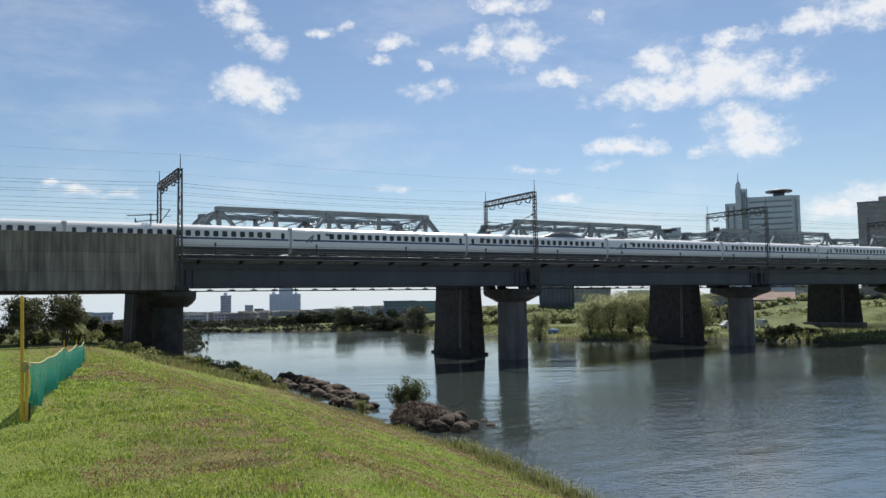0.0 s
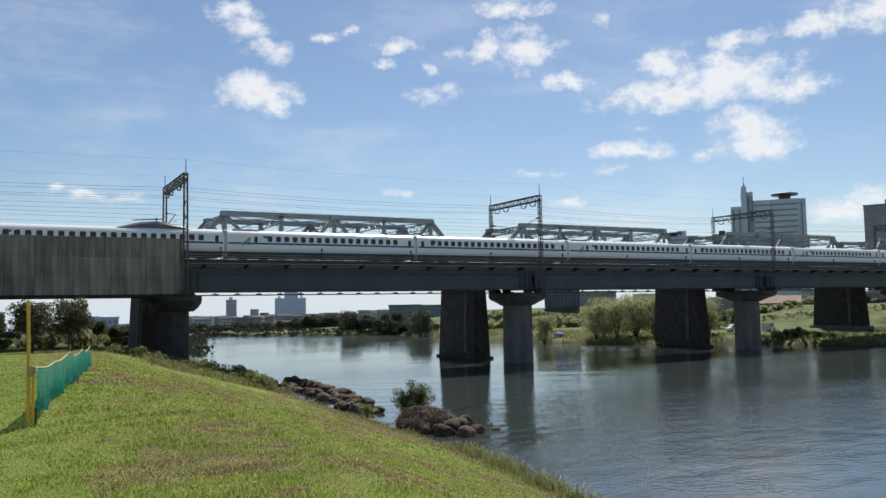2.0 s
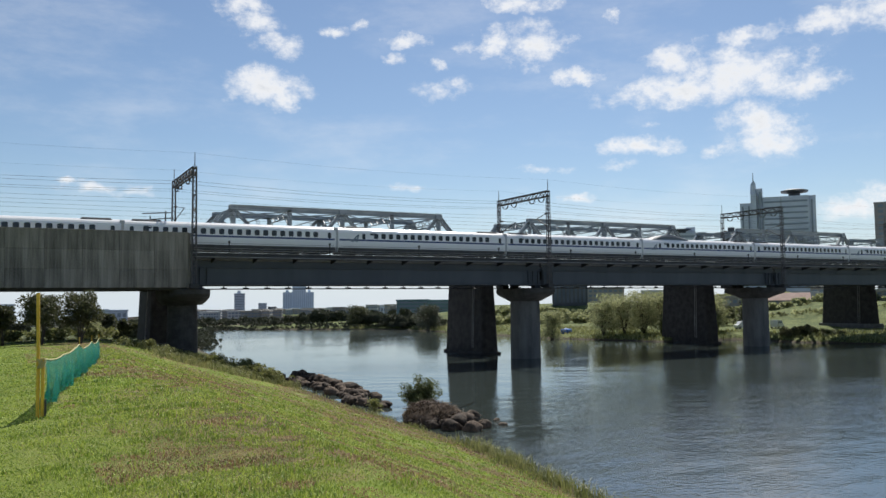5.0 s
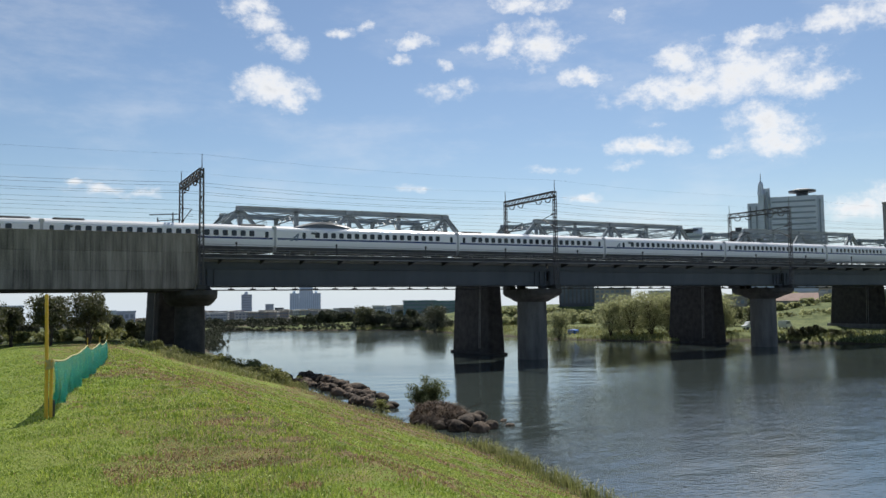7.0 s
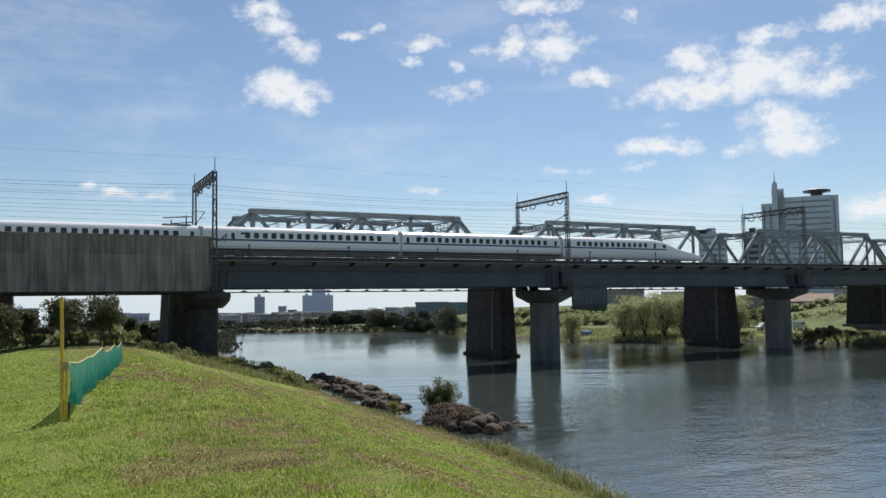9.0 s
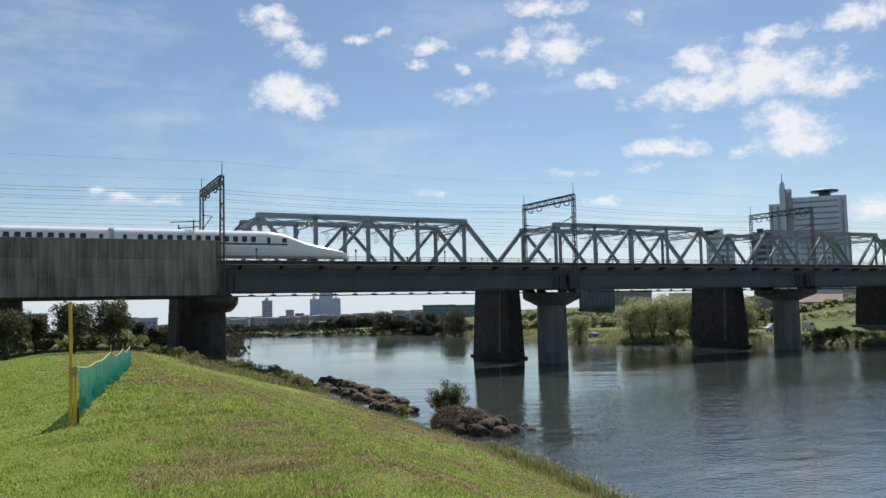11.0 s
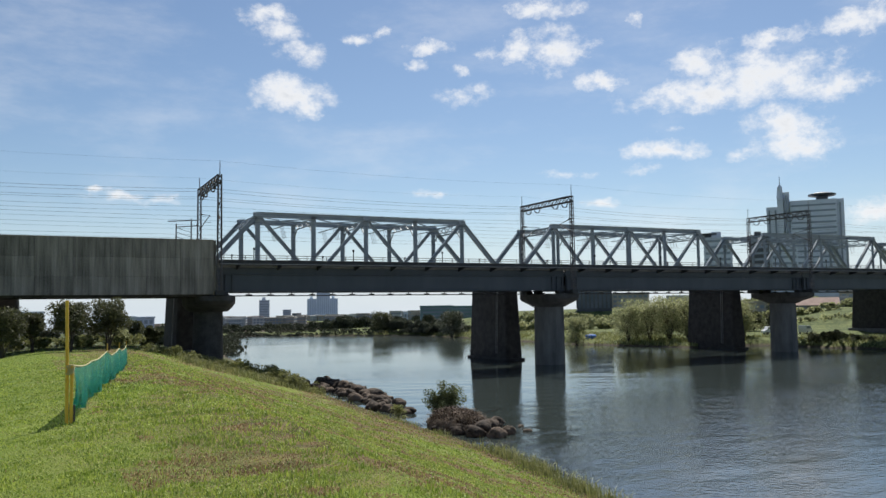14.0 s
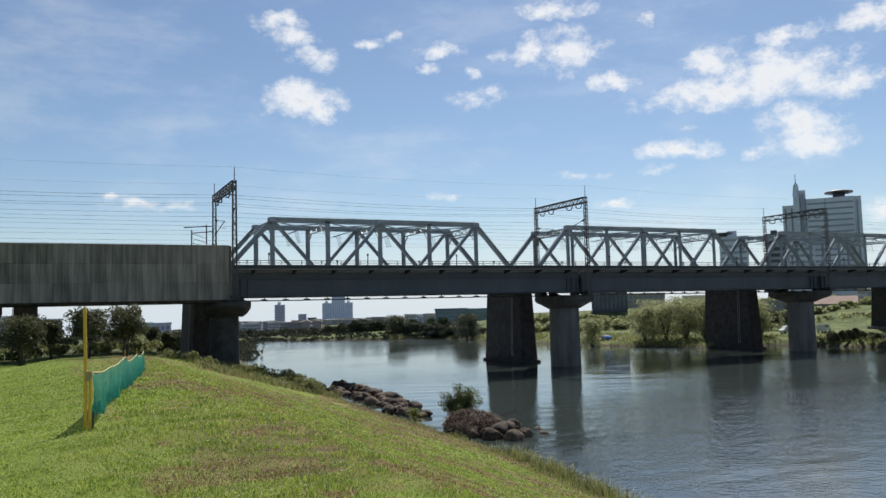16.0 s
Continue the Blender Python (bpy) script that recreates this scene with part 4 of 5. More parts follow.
def logo_mesh(side):
    """A plain slanted mark on the car's side."""
    b = B()
    y = side * (HALF + 0.012)
    for quad in (((0.2, 1.78), (1.9, 1.86), (1.9, 1.96), (0.9, 1.92)), ((1.35, 1.7), (2.3, 2.6), (2.5, 2.64), (1.75, 1.7)), ((2.05, 1.7), (2.3, 1.7), (2.52, 2.64), (2.36, 2.5))):
        a = [b.verts.new((x, y, z)) for x, z in quad]
        c = [b.verts.new((x, y - side * 0.02, z)) for x, z in quad]
        b.faces.new(a)
        for j in range(4):
            b.faces.new((a[j], a[(j + 1) % 4], c[(j + 1) % 4], c[j]))
    bmesh.ops.recalc_face_normals(b, faces=b.faces)
    return b


def hump_mesh():
    """The big roof fairing round a current collector: a ridge with sloping ends."""
    b = B()
    rows = [(-4.0, 0.03, 1.0), (-3.0, 0.30, 0.95), (-1.4, 0.70, 0.85), (0, 0.82, 0.8), (1.2, 0.75, 0.85), (3.0, 0.34, 0.95), (4.0, 0.03, 1.0)]
    rings = []
    for x, h, w in rows:
        rings.append([b.verts.new((x, y, z)) for y, z in ((-1.25 * w, 3.2), (-1.2 * w, 3.35 + h * 0.75), (-0.9 * w, 3.45 + h), (0.9 * w, 3.45 + h), (1.2 * w, 3.35 + h * 0.75), (1.25 * w, 3.2))])
    hull(b, rings)
    return b


def low_cover():
    b = B()
    box(b, -1.6, 1.6, -1.05, 1.05, 3.3, 3.66, 0.14)
    return b


def car_body(kind):
    b = B()
    if kind == "middle":
        hull(b, [section(b, x) for x in (0.16, 6, 12.5, 19, 24.84)])
    else:
        ds = [0, 0.25, 0.6, 1.0, 1.7, 2.5, 3.5, 4.5, 5.3, 6.0, 6.6, 7.2, 7.8, 8.5, 9.3, 10.2, 16, 27.32]
        rings = []
        for d in ds:
            k, wd = nose_shape(d)
            rings.append(section(b, -d, k, 0, wd))
        hull(b, rings)
    return b


def lead_band(side):
    b = B()
    band(b, -27.2, -8.0, 1.82, 2.03, side)
    return b


def make_car(n):
    """Car n from the tail, 1 to 16; its left end at x = 0 of the car but for the two lead cars."""
    lead = n in (1, 16)
    if n == 1:
        m = pose(0, 0, 0)
    elif n == 16:
        m = pose(FIRST_JOINT - CAR * 14 - 27.6, 0, 0, 0, 0, 180)
    else:
        m = pose(FIRST_JOINT - CAR * (n - 1), 0, 0)
    body = put(("car", "lead" if lead else "middle"), lambda: car_body("lead" if lead else "middle"), TRAIN_WHITE, train, 0)
    body.matrix_basis = m
    if not lead:
        starts = [5.3 + 1.04 * k for k in range(17)] if n % 2 else [2.45 + 1.04 * k for k in range(20)]
        ends, length = ((3.6, 24.0) if n % 2 else (0.95, 24.0)), (0.4, 24.6)
    else:
        starts = [-24.6 + 1.04 * k for k in range(13)]
        ends, length = (-26.2, -10.3), None
    for side in (-1, 1):
        for x in starts:
            put(("window", side), lambda: pane_mesh(0.60, 0.66, 2.48, side, 0.010), TRAIN_GLASS, body, x)
        for x in ends:
            put(("door", side), lambda: pane_mesh(0.95, 1.9, 1.72, side, 0.003), TRAIN_WHITE, body, x)
            put(("door_window", side), lambda: pane_mesh(0.42, 0.72, 2.40, side, 0.012), TRAIN_GLASS, body, x)
        if not lead:
            put(("blue_band", side), lambda: (lambda b: (band(b, 0.3, 24.7, 1.82, 2.03, side), b)[1])(B()), TRAIN_BLUE, body, 0, "dark blue band")
            put(("thin_band", side), lambda: (lambda b: (band(b, 0.3, 24.7, 1.08, 1.15, side), b)[1])(B()), TRAIN_GREY, body, 0)
            put(("skirt_band", side), lambda: (lambda b: (band(b, 0.2, 24.8, 0.37, 0.498, side), band(b, 0.2, 24.8, 0.502, 0.948, side), b)[2])(B()), TRAIN_SKIRT, body, 0, "grey skirt darkened for shade")
            put(("sign", side), lambda: pane_mesh(0.85, 0.3, 2.72, side, 0.008), TRAIN_GLASS, body, 4.9 if n % 2 else 2.6)
            if n % 2 and side < 0:
                put(("emblem", side), lambda: logo_mesh(side), EMBLEM, body, 0.45, "slanted blue emblem")
        else:
            put(("lead_band", side), lambda: lead_band(side), TRAIN_BLUE, body, 0, "dark blue band")
            put(("cab_window", side), lambda: pane_mesh(0.6, 0.55, 2.42, side, 0.0), TRAIN_GLASS, body, -8.4)
    for x in ((3.7, 21.3) if not lead else (-5.8, -23.6)):
        put(("bogie", 0), bogie_mesh, TRAIN_DARK, body, x)
    if not lead:
        b_ = put(("underframe", 0), lambda: box(B(), 0.5, 24.5, -1.2, 1.2, 0.22, 0.349), TRAIN_DARK, body, 0)
    if n not in (16,):
        put(("gangway", n == 1), lambda: box(B(), -0.27, 0.27, -1.58, 1.58, 0.95, 3.45, 0.1), BELLOWS, body, 0.0 if n > 1 else FIRST_JOINT)
    if n == 5:
        put(("roof_fairing", 0), hump_mesh, TRAIN_COVER, body, 6.4, "grey roof fairing round the current collector")
    if n == 12:
        put(("roof_fairing", 0), hump_mesh, TRAIN_COVER, body, 17.2, "grey roof fairing round the current collector")
    if n in (4, 5, 6, 7, 8, 9, 10, 11):
        if n != 5:
            put(("roof_cover", 0), low_cover, TRAIN_DARK, body, 2.6, "low dark roof cover")
        if n != 8:
            put(("roof_cover", 0), low_cover, TRAIN_DARK, body, 22.4, "low dark roof cover")
    return body


for n in range(1, 17):
    make_car(n)


# ---- plants ----
rng = np.random.default_rng(7)


def leaf_cloud(centres, radii, count, size, flat=0.75, seed=1):
    """Vertices and faces of small leaf quads scattered through clumps."""
    r = np.random.default_rng(seed)
    centres, radii = np.asarray(centres, float), np.asarray(radii, float)
    pick = r.choice(len(centres), count, p=radii ** 2 / (radii ** 2).sum())
    d = r.normal(size=(count, 3))
    d /= np.linalg.norm(d, axis=1, keepdims=True)
    rad = radii[pick] * r.uniform(0.35, 1.08, count) ** 0.6
    p = centres[pick] + d * rad[:, None] * [1, 1, flat]
    a = r.normal(size=(count, 3))
    a /= np.linalg.norm(a, axis=1, keepdims=True)
    c = np.cross(a, r.normal(size=(count, 3)))
    c /= np.linalg.norm(c, axis=1, keepdims=True)
    s = size * r.uniform(0.6, 1.4, count)[:, None]
    v = np.stack([p - a * s, p + c * s * 0.55, p + a * s, p - c * s * 0.55], 1).reshape(-1, 3)
    return v.tolist(), [(4 * i, 4 * i + 1, 4 * i + 2, 4 * i + 3) for i in range(count)]


def tree(x, y, h, wide, mat, label, leaves=4500, leaf=0.16, stems=3, bare=0.3, seed=1, group="", category="tree"):
    """A tree with several leaning stems, limbs and an uneven crown of clumps."""
    r = np.random.default_rng(seed)
    z = on_ground(x, y) - 0.1
    top = empty("tree", x, y, z, label, category, group)
    b = B()
    cs, rs = [], []
    for s in range(stems):
        a = 2 * math.pi * (s + r.uniform(-0.3, 0.3)) / stems
        lean = wide * r.uniform(0.1, 0.24)
        pts = [(0.12 * math.cos(a), 0.12 * math.sin(a), 0)]
        for k in range(1, 5):
            f = k / 4
            pts.append((math.cos(a) * lean * f + r.normal() * 0.05 * h * f, math.sin(a) * lean * f + r.normal() * 0.05 * h * f, h * 0.8 * f))
        r0 = 0.035 * h / max(1, stems ** 0.5)
        tube(b, pts, [r0, r0 * 0.8, r0 * 0.6, r0 * 0.4, r0 * 0.15], 6)
        for k in range(7):
            f = r.uniform(bare * 0.9, 0.95)
            i = min(3, int(f * 4))
            o = Vector(pts[i]).lerp(Vector(pts[i + 1]), f * 4 - i)
            aa = r.uniform(0, 2 * math.pi)
            reach = wide * 0.5 * r.uniform(0.45, 0.95) * (1.05 - 0.45 * f)
            e = Vector((math.cos(aa) * reach, math.sin(aa) * reach, h * (f + r.uniform(0.02, 0.14))))
            e.z = min(e.z, h * 0.93)
            tube(b, [o, o.lerp(e, 0.5) + Vector((0, 0, 0.05 * h)), e], [r0 * 0.4, r0 * 0.25, r0 * 0.06], 5)
            cs.append(tuple(e))
            rs.append(wide * r.uniform(0.11, 0.2))
            cs.append(tuple(o.lerp(e, 0.6) + Vector((0, 0, 0.06 * h))))
            rs.append(wide * r.uniform(0.10, 0.17))
    part("trunk", b, BARK, top)
    v, f = leaf_cloud(cs, rs, leaves, leaf, 0.8, seed)
    raw("crown", v, f, mat, top)
    return top


for x, y, h, w, s in ((2.6, 79.5, 4.5, 4.2, 11), (5.8, 80.5, 4.7, 4.6, 12), (-2.8, 82, 4.3, 5.2, 13), (-0.4, 86, 3.8, 2.6, 17), (-8.0, 82, 4.6, 5.5, 14), (-13.5, 84, 4.4, 5.5, 15)):
    tree(x, y, h, w, LEAF_DARK, "dark-leaved young park tree with several stems on the mown bank", 6500, 0.10, 5, 0.42, s, "park trees")
tree(14.5, 150, 4.6, 4.5, LEAF_DARK, "dark round tree behind the railway viaduct", 3500, 0.2, 2, 0.15, 21)
tree(18.5, 152, 3.8, 4.5, LEAF_DARK, "dark round tree behind the railway viaduct", 3500, 0.2, 2, 0.15, 22)
tree(10.5, 128, 2.6, 3.2, LEAF_WILLOW, "pale green shrub beyond the viaduct", 2500, 0.14, 4, 0.05, 23)
# willows on the far bank
for k, (x, y, h, w) in enumerate(((99.8, 141, 6.4, 6.5), (106.5, 132.0, 7.0, 7.5), (110, 129.5, 8.0, 8.0), (113.5, 127.5, 8.6, 8.5), (117, 126, 8.8, 8.5), (120.5, 124, 8.6, 8.0), (124, 122.5, 8.2, 8.0), (127.5, 121, 7.4, 7.5), (112, 136, 8.6, 9), (118, 133, 8.8, 9), (124, 129, 8.6, 9), (130, 126, 8.0, 8))):
    tree(x + 3, y, h, w, LEAF_WILLOW, "grey-green willow with many thin stems on the far bank", 4600, 0.15, 10, 0.10, 30 + k, "riverside willows")
for k, (x, y, h, w) in enumerate(((104, 201, 6.6, 10), (110, 212, 6.0, 9), (150, 136, 4.8, 5.5), (155, 134, 4.2, 5.0), (145.5, 139, 4.0, 5), (97, 235, 6.0, 9))):
    tree(x, y, h, w, LEAF_DARK if k > 1 else LEAF_FAR, "dense dark green riverside shrub tree", 3600, 0.22, 5, 0.08, 50 + k, "riverside shrubs")


def tree_line(name, rows, mat, label, leaf, per, seed):
    """A far belt of trees in one mesh: rows of x, y, height, width."""
    r = np.random.default_rng(seed)
    cs, rs = [], []
    for x, y, h, w in rows:
        z = on_ground(x, y)
        for k in range(14):
            cs.append((x + r.normal() * w * 0.3, y + r.normal() * w * 0.2, z + h * r.uniform(0.12, 0.78)))
            rs.append(min(w * 0.26, h * 0.3) * r.uniform(0.7, 1.2))
    v, f = leaf_cloud(cs, rs, per * len(rows), leaf, 0.85, seed)
    return tagged(raw(name, v, f, mat), label, "trees", kind="stuff")


def belt(x0, y0, x1, y1, n, h0, h1, w, seed):
    r = np.random.default_rng(seed)
    return [(x0 + (x1 - x0) * (k + r.uniform(-0.4, 0.4)) / n, y0 + (y1 - y0) * (k + r.uniform(-0.4, 0.4)) / n, r.uniform(h0, h1), w * r.uniform(0.7, 1.4)) for k in range(n)]


tree_line("far_shrubs", belt(35, 274, 104, 240, 34, 0.5, 1.1, 4.5, 3) + belt(98, 240, 112, 200, 12, 2.0, 4.0, 6, 4) + belt(60, 262.5, 80, 241.5, 16, 0.4, 0.9, 3.5, 41) + belt(80, 241.5, 105, 219.5, 18, 0.5, 1.0, 3.5, 42) + belt(32, 155, 53, 250, 34, 0.5, 1.2, 3.5, 43) + belt(53, 250, 62, 264, 8, 0.7, 1.2, 3.5, 44), LEAF_FAR, "dark shrubs lining the far shore of the river", 0.2, 900, 5)
tree_line("far_woods", belt(40, 300, 190, 300, 46, 1.0, 2.4, 8, 6) + [(93, 278, 4.2, 8), (100, 277, 5.6, 9), (106, 275, 4.8, 8), (112, 268, 4.2, 8), (119, 270, 3.6, 7), (127, 262, 3.4, 7)], LEAF_FAR, "dark belt of trees behind the far shore", 0.33, 800, 8)
tree_line("far_woods", belt(-120, 190, 34, 190, 30, 2.0, 4.5, 7, 9) + belt(60, 420, 320, 380, 60, 2.2, 4.8, 11, 10) + belt(-110, 300, 70, 310, 40, 1.5, 4.0, 10, 31), LEAF_FAR, "dark belt of distant trees", 0.5, 420, 11)
tree_line("levee_shrubs", belt(150, 240, 215, 165, 26, 1.5, 3.8, 8, 18) + belt(185, 200, 260, 120, 24, 1.5, 3.5, 7, 12) + belt(140, 165, 200, 150, 16, 1.0, 2.4, 6, 13) + belt(125, 200, 165, 165, 20, 1.5, 3.5, 7, 19) + belt(165, 150, 215, 110, 26, 0.6, 1.6, 7, 20), LEAF_WILLOW, "rough green shrubs on the far levee", 0.4, 380, 14)
tree_line("shore_shrubs", [(131.0, 104.2, 1.9, 3.5), (133.4, 101.8, 2.3, 3.5), (136, 99.5, 1.5, 3.2), (139, 98, 1.0, 3.0), (128.5, 108, 0.9, 3.0)], LEAF_DARK, "dark low shrubs on the far shore between the piers", 0.13, 1500, 63)
tree_line("bank_shrubs", belt(-40, 96, 11, 100, 30, 0.6, 1.6, 3, 15) + belt(-60, 132, 15, 135, 34, 0.8, 2.0, 4, 16), LEAF_REED, "rough green undergrowth under the viaduct", 0.16, 380, 17)


tree_line("bank_weeds", [(np.interp(b, BANK_Y, BANK_X) - 0.9 - 2.2 * c, b, 0.75 + 0.5 * c, 1.5) for b, c in [(76 + 0.8 * k, abs(math.sin(k * 2.3))) for k in range(20)]]
          + [(10 + 1.1 * k, 84 + 1.5 * math.sin(k * 1.7), 0.9 + 0.3 * math.sin(k), 1.6) for k in range(12)], LEAF_REED, "leafy tall weeds along the top of the bank by the pier", 0.10, 420, 61)


def blades(name, pos, tall, wide, mat, label, lean=0.5, seed=2, kind="stuff", parent=None, category="grass"):
    """Upright grass blades, each two quads that bend over, standing at pos."""
    r = np.random.default_rng(seed)
    n = len(pos)
    a = r.uniform(0, 2 * math.pi, n)
    out = np.stack([np.cos(a), np.sin(a), 0 * a], 1)
    side = np.stack([-np.sin(a), np.cos(a), 0 * a], 1)
    k = r.uniform(0.1, 1.0, n)[:, None] * lean
    h, w = np.asarray(tall)[:, None], np.asarray(wide)[:, None]
    up = np.array([[0, 0, 1.0]])
    p1 = pos + up * h * 0.6 + out * h * k * 0.35
    p2 = pos + up * h * (1 - 0.3 * k) + out * h * k
    v = np.stack([pos - side * w, pos + side * w, p1 + side * w * 0.7, p1 - side * w * 0.7, p2], 1).reshape(-1, 3)
    i = np.arange(n)[:, None] * 5
    f = np.concatenate([i + [0, 1, 2, 3]], 1).tolist() + (i + [3, 2, 4]).tolist()
    ob = raw(name, v.tolist(), f, mat, parent)
    return tagged(ob, label, category, kind=kind) if kind else ob


GRASS = material("grass_blade", (0.15, 0.23, 0.025), (0.44, 0.51, 0.10), 0.6, 0.9, 5, 0.0, island=0.7, through_light=0.35)
STRAW = material("dry_grass_blade", (0.20, 0.125, 0.06), (0.50, 0.34, 0.18), 0.8, 0.4, 5, 0.0, island=0.6, through_light=0.2)


def scatter(n, r0, r1, a0, a1, seed):
    r = np.random.default_rng(seed)
    d = np.exp(r.uniform(math.log(r0), math.log(r1), n))
    a = np.radians(r.uniform(a0, a1, n))
    x, y = d * np.sin(a), d * np.cos(a)
    ok = x < np.interp(y, BANK_Y, BANK_X) - 0.3
    return x[ok], y[ok], d[ok]


def put_grass():
    x, y, d = scatter(330000, 5.5, 105, -7, 58, 3)
    r = np.random.default_rng(4)
    patch = np.array([noise.noise((a * 0.30 + b * 0.05, b * 0.13, 5)) + 0.7 * noise.noise((a * 0.9, b * 0.5, 9)) + 0.45 * noise.noise((a * 2.6, b * 1.5, 4)) for a, b in zip(x, y)])
    dry = ((patch > 0.16 - 0.16 * np.clip((x - 1) / 6, 0, 1)) & (x > 0.8) & (r.uniform(size=len(x)) < 0.86)) | (r.uniform(size=len(x)) < 0.03)
    z = rough_height(x, y) + 0.004
    pos = np.stack([x, y, z], 1)
    size = np.clip(d / 9, 0.8, 4.5)
    tuft = np.clip(np.array([noise.noise((a * 1.6, b * 1.6, 2)) for a, b in zip(x, y)]) + 0.5, 0.15, 1.2)
    h = r.uniform(0.018, 0.048, len(x)) * (0.25 + 1.5 * tuft) * (0.8 + 0.25 * size) * np.where(x < 0.6 + 0.1 * (y - 13), 0.55, 1.0)
    w = r.uniform(0.004, 0.008, len(x)) * size
    blades("grass", pos[~dry], h[~dry], w[~dry], GRASS, "short mown green grass on the riverbank", 0.9, 5)
    blades("dry_grass", pos[dry], h[dry] * 0.6, w[dry], STRAW, "worn patches of dry brown grass on the bank", 1.3, 6)


put_grass()


def put_weeds():
    r = np.random.default_rng(8)
    y = np.concatenate([r.uniform(24, 110, 2600), r.uniform(24, 60, 2600)])
    edge = np.interp(y, BANK_Y, BANK_X)
    clump = np.array([noise.noise((b * 0.35, 1.0, 4)) for b in y])
    x = edge - np.abs(r.normal(0, 0.8, len(y))) - 0.05
    keep = r.uniform(size=len(y)) < 0.25 + 1.4 * clump
    x, y, clump = x[keep], y[keep], clump[keep]
    z = rough_height(x, y) - 0.03
    h = r.uniform(0.08, 0.4, len(x)) * (1 + 1.5 * np.clip(clump, 0, 1))
    blades("waterside_weeds", np.stack([x, y, z], 1), h, r.uniform(0.012, 0.03, len(x)), LEAF_REED, "ragged green weeds along the water's edge", 0.8, 9)
    y = r.uniform(28, 80, 2600)
    x = np.interp(y, BANK_Y, BANK_X) - r.uniform(0.3, 2.4, len(y)) ** 1.1
    z = rough_height(x, y) - 0.02
    blades("dry_weeds", np.stack([x, y, z], 1), r.uniform(0.05, 0.18, len(x)), r.uniform(0.012, 0.03, len(x)), STRAW, "dry brown weeds on the lower bank", 1.2, 10)
    y = r.uniform(25, 40, 2400)
    x = np.interp(y, BANK_Y, BANK_X) - np.abs(r.normal(0, 0.7, 2400)) + 0.1
    clump = np.array([noise.noise((b * 0.8, 2.0, 8)) for b in y])
    x, y = x[clump > 0.0], y[clump > 0.0]
    blades("shore_reeds", np.stack([x, y, rough_height(x, y) - 0.03], 1), r.uniform(0.35, 0.95, len(x)), r.uniform(0.012, 0.024, len(x)), LEAF_REED, "pale green reeds at the water's edge", 0.9, 15)
    # rank growth round the foot of the viaduct pier
    a = r.uniform(0, 1, 6000)
    x, y = 12 + 13.5 * a + r.normal(0, 0.8, 6000), 86 + r.uniform(-12, 12, 6000)
    ok = x < np.interp(y, BANK_Y, BANK_X)
    x, y = x[ok], y[ok]
    z = rough_height(x, y)
    blades("rank_weeds", np.stack([x, y, z - 0.03], 1), r.uniform(0.2, 0.75, len(x)), r.uniform(0.02, 0.05, len(x)), LEAF_REED, "rank green weeds round the pier's foot", 0.9, 11)


put_weeds()


def far_reeds():
    """Reed beds along the far shore, in tufts."""
    r = np.random.default_rng(12)
    y = r.uniform(62, 232, 30000)
    d = r.uniform(0, 1, len(y)) ** 1.3 * 24
    x = np.interp(y, FAR_Y, FAR_X) + 0.3 + d
    c = np.array([noise.noise((a * 0.16, b * 0.16, 4)) for a, b in zip(x, y)])
    keep = r.uniform(size=len(y)) < 0.6 + c
    x, y, c = x[keep], y[keep], c[keep]
    z = rough_height(x, y) - 0.05
    h = r.uniform(0.25, 0.75, len(x)) * (1 + 0.8 * np.clip(c, 0, 1))
    pos = np.stack([x, y, z], 1)
    half = r.uniform(size=len(x)) < 0.72
    blades("reed_bed", pos[half], h[half], r.uniform(0.06, 0.14, half.sum()), LEAF_REED, "yellow-green reeds along the far bank", 0.7, 13)
    blades("dry_reed_bed", pos[~half], h[~half] * 0.9, r.uniform(0.06, 0.12, (~half).sum()), LEAF_WILLOW, "grey-green reeds among the far reed bed", 0.7, 14)


far_reeds()


# ---- rocks and the mound of drift reed ----
def rock(x, y, r, seed, z=None):
    rr = random.Random(seed)
    b = B()
    bmesh.ops.create_icosphere(b, subdivisions=3, radius=1.0)
    sx, sy, sz = rr.uniform(0.8, 1.25), rr.uniform(0.75, 1.15), rr.uniform(0.6, 0.85)
    for v in b.verts:
        n = noise.noise(v.co * 1.3 + Vector((seed * 3.1, 0, 0))) * 0.42 + noise.noise(v.co * 3.1 + Vector((0, seed * 2.3, 0))) * 0.10
        v.co *= 1 + n
        v.co = Vector((v.co.x * sx * r, v.co.y * sy * r, v.co.z * sz * r))
    o = part("rock", b, ROCK, None, smooth=True)
    o.matrix_basis = pose(x, y, (max(on_ground(x, y), -0.12) + r * 0.4) if z is None else z, 0, 0, rr.uniform(0, 360))
    return tagged(o, "rounded wet brown river rock at the water's edge", "rock", "rocks of the groyne")


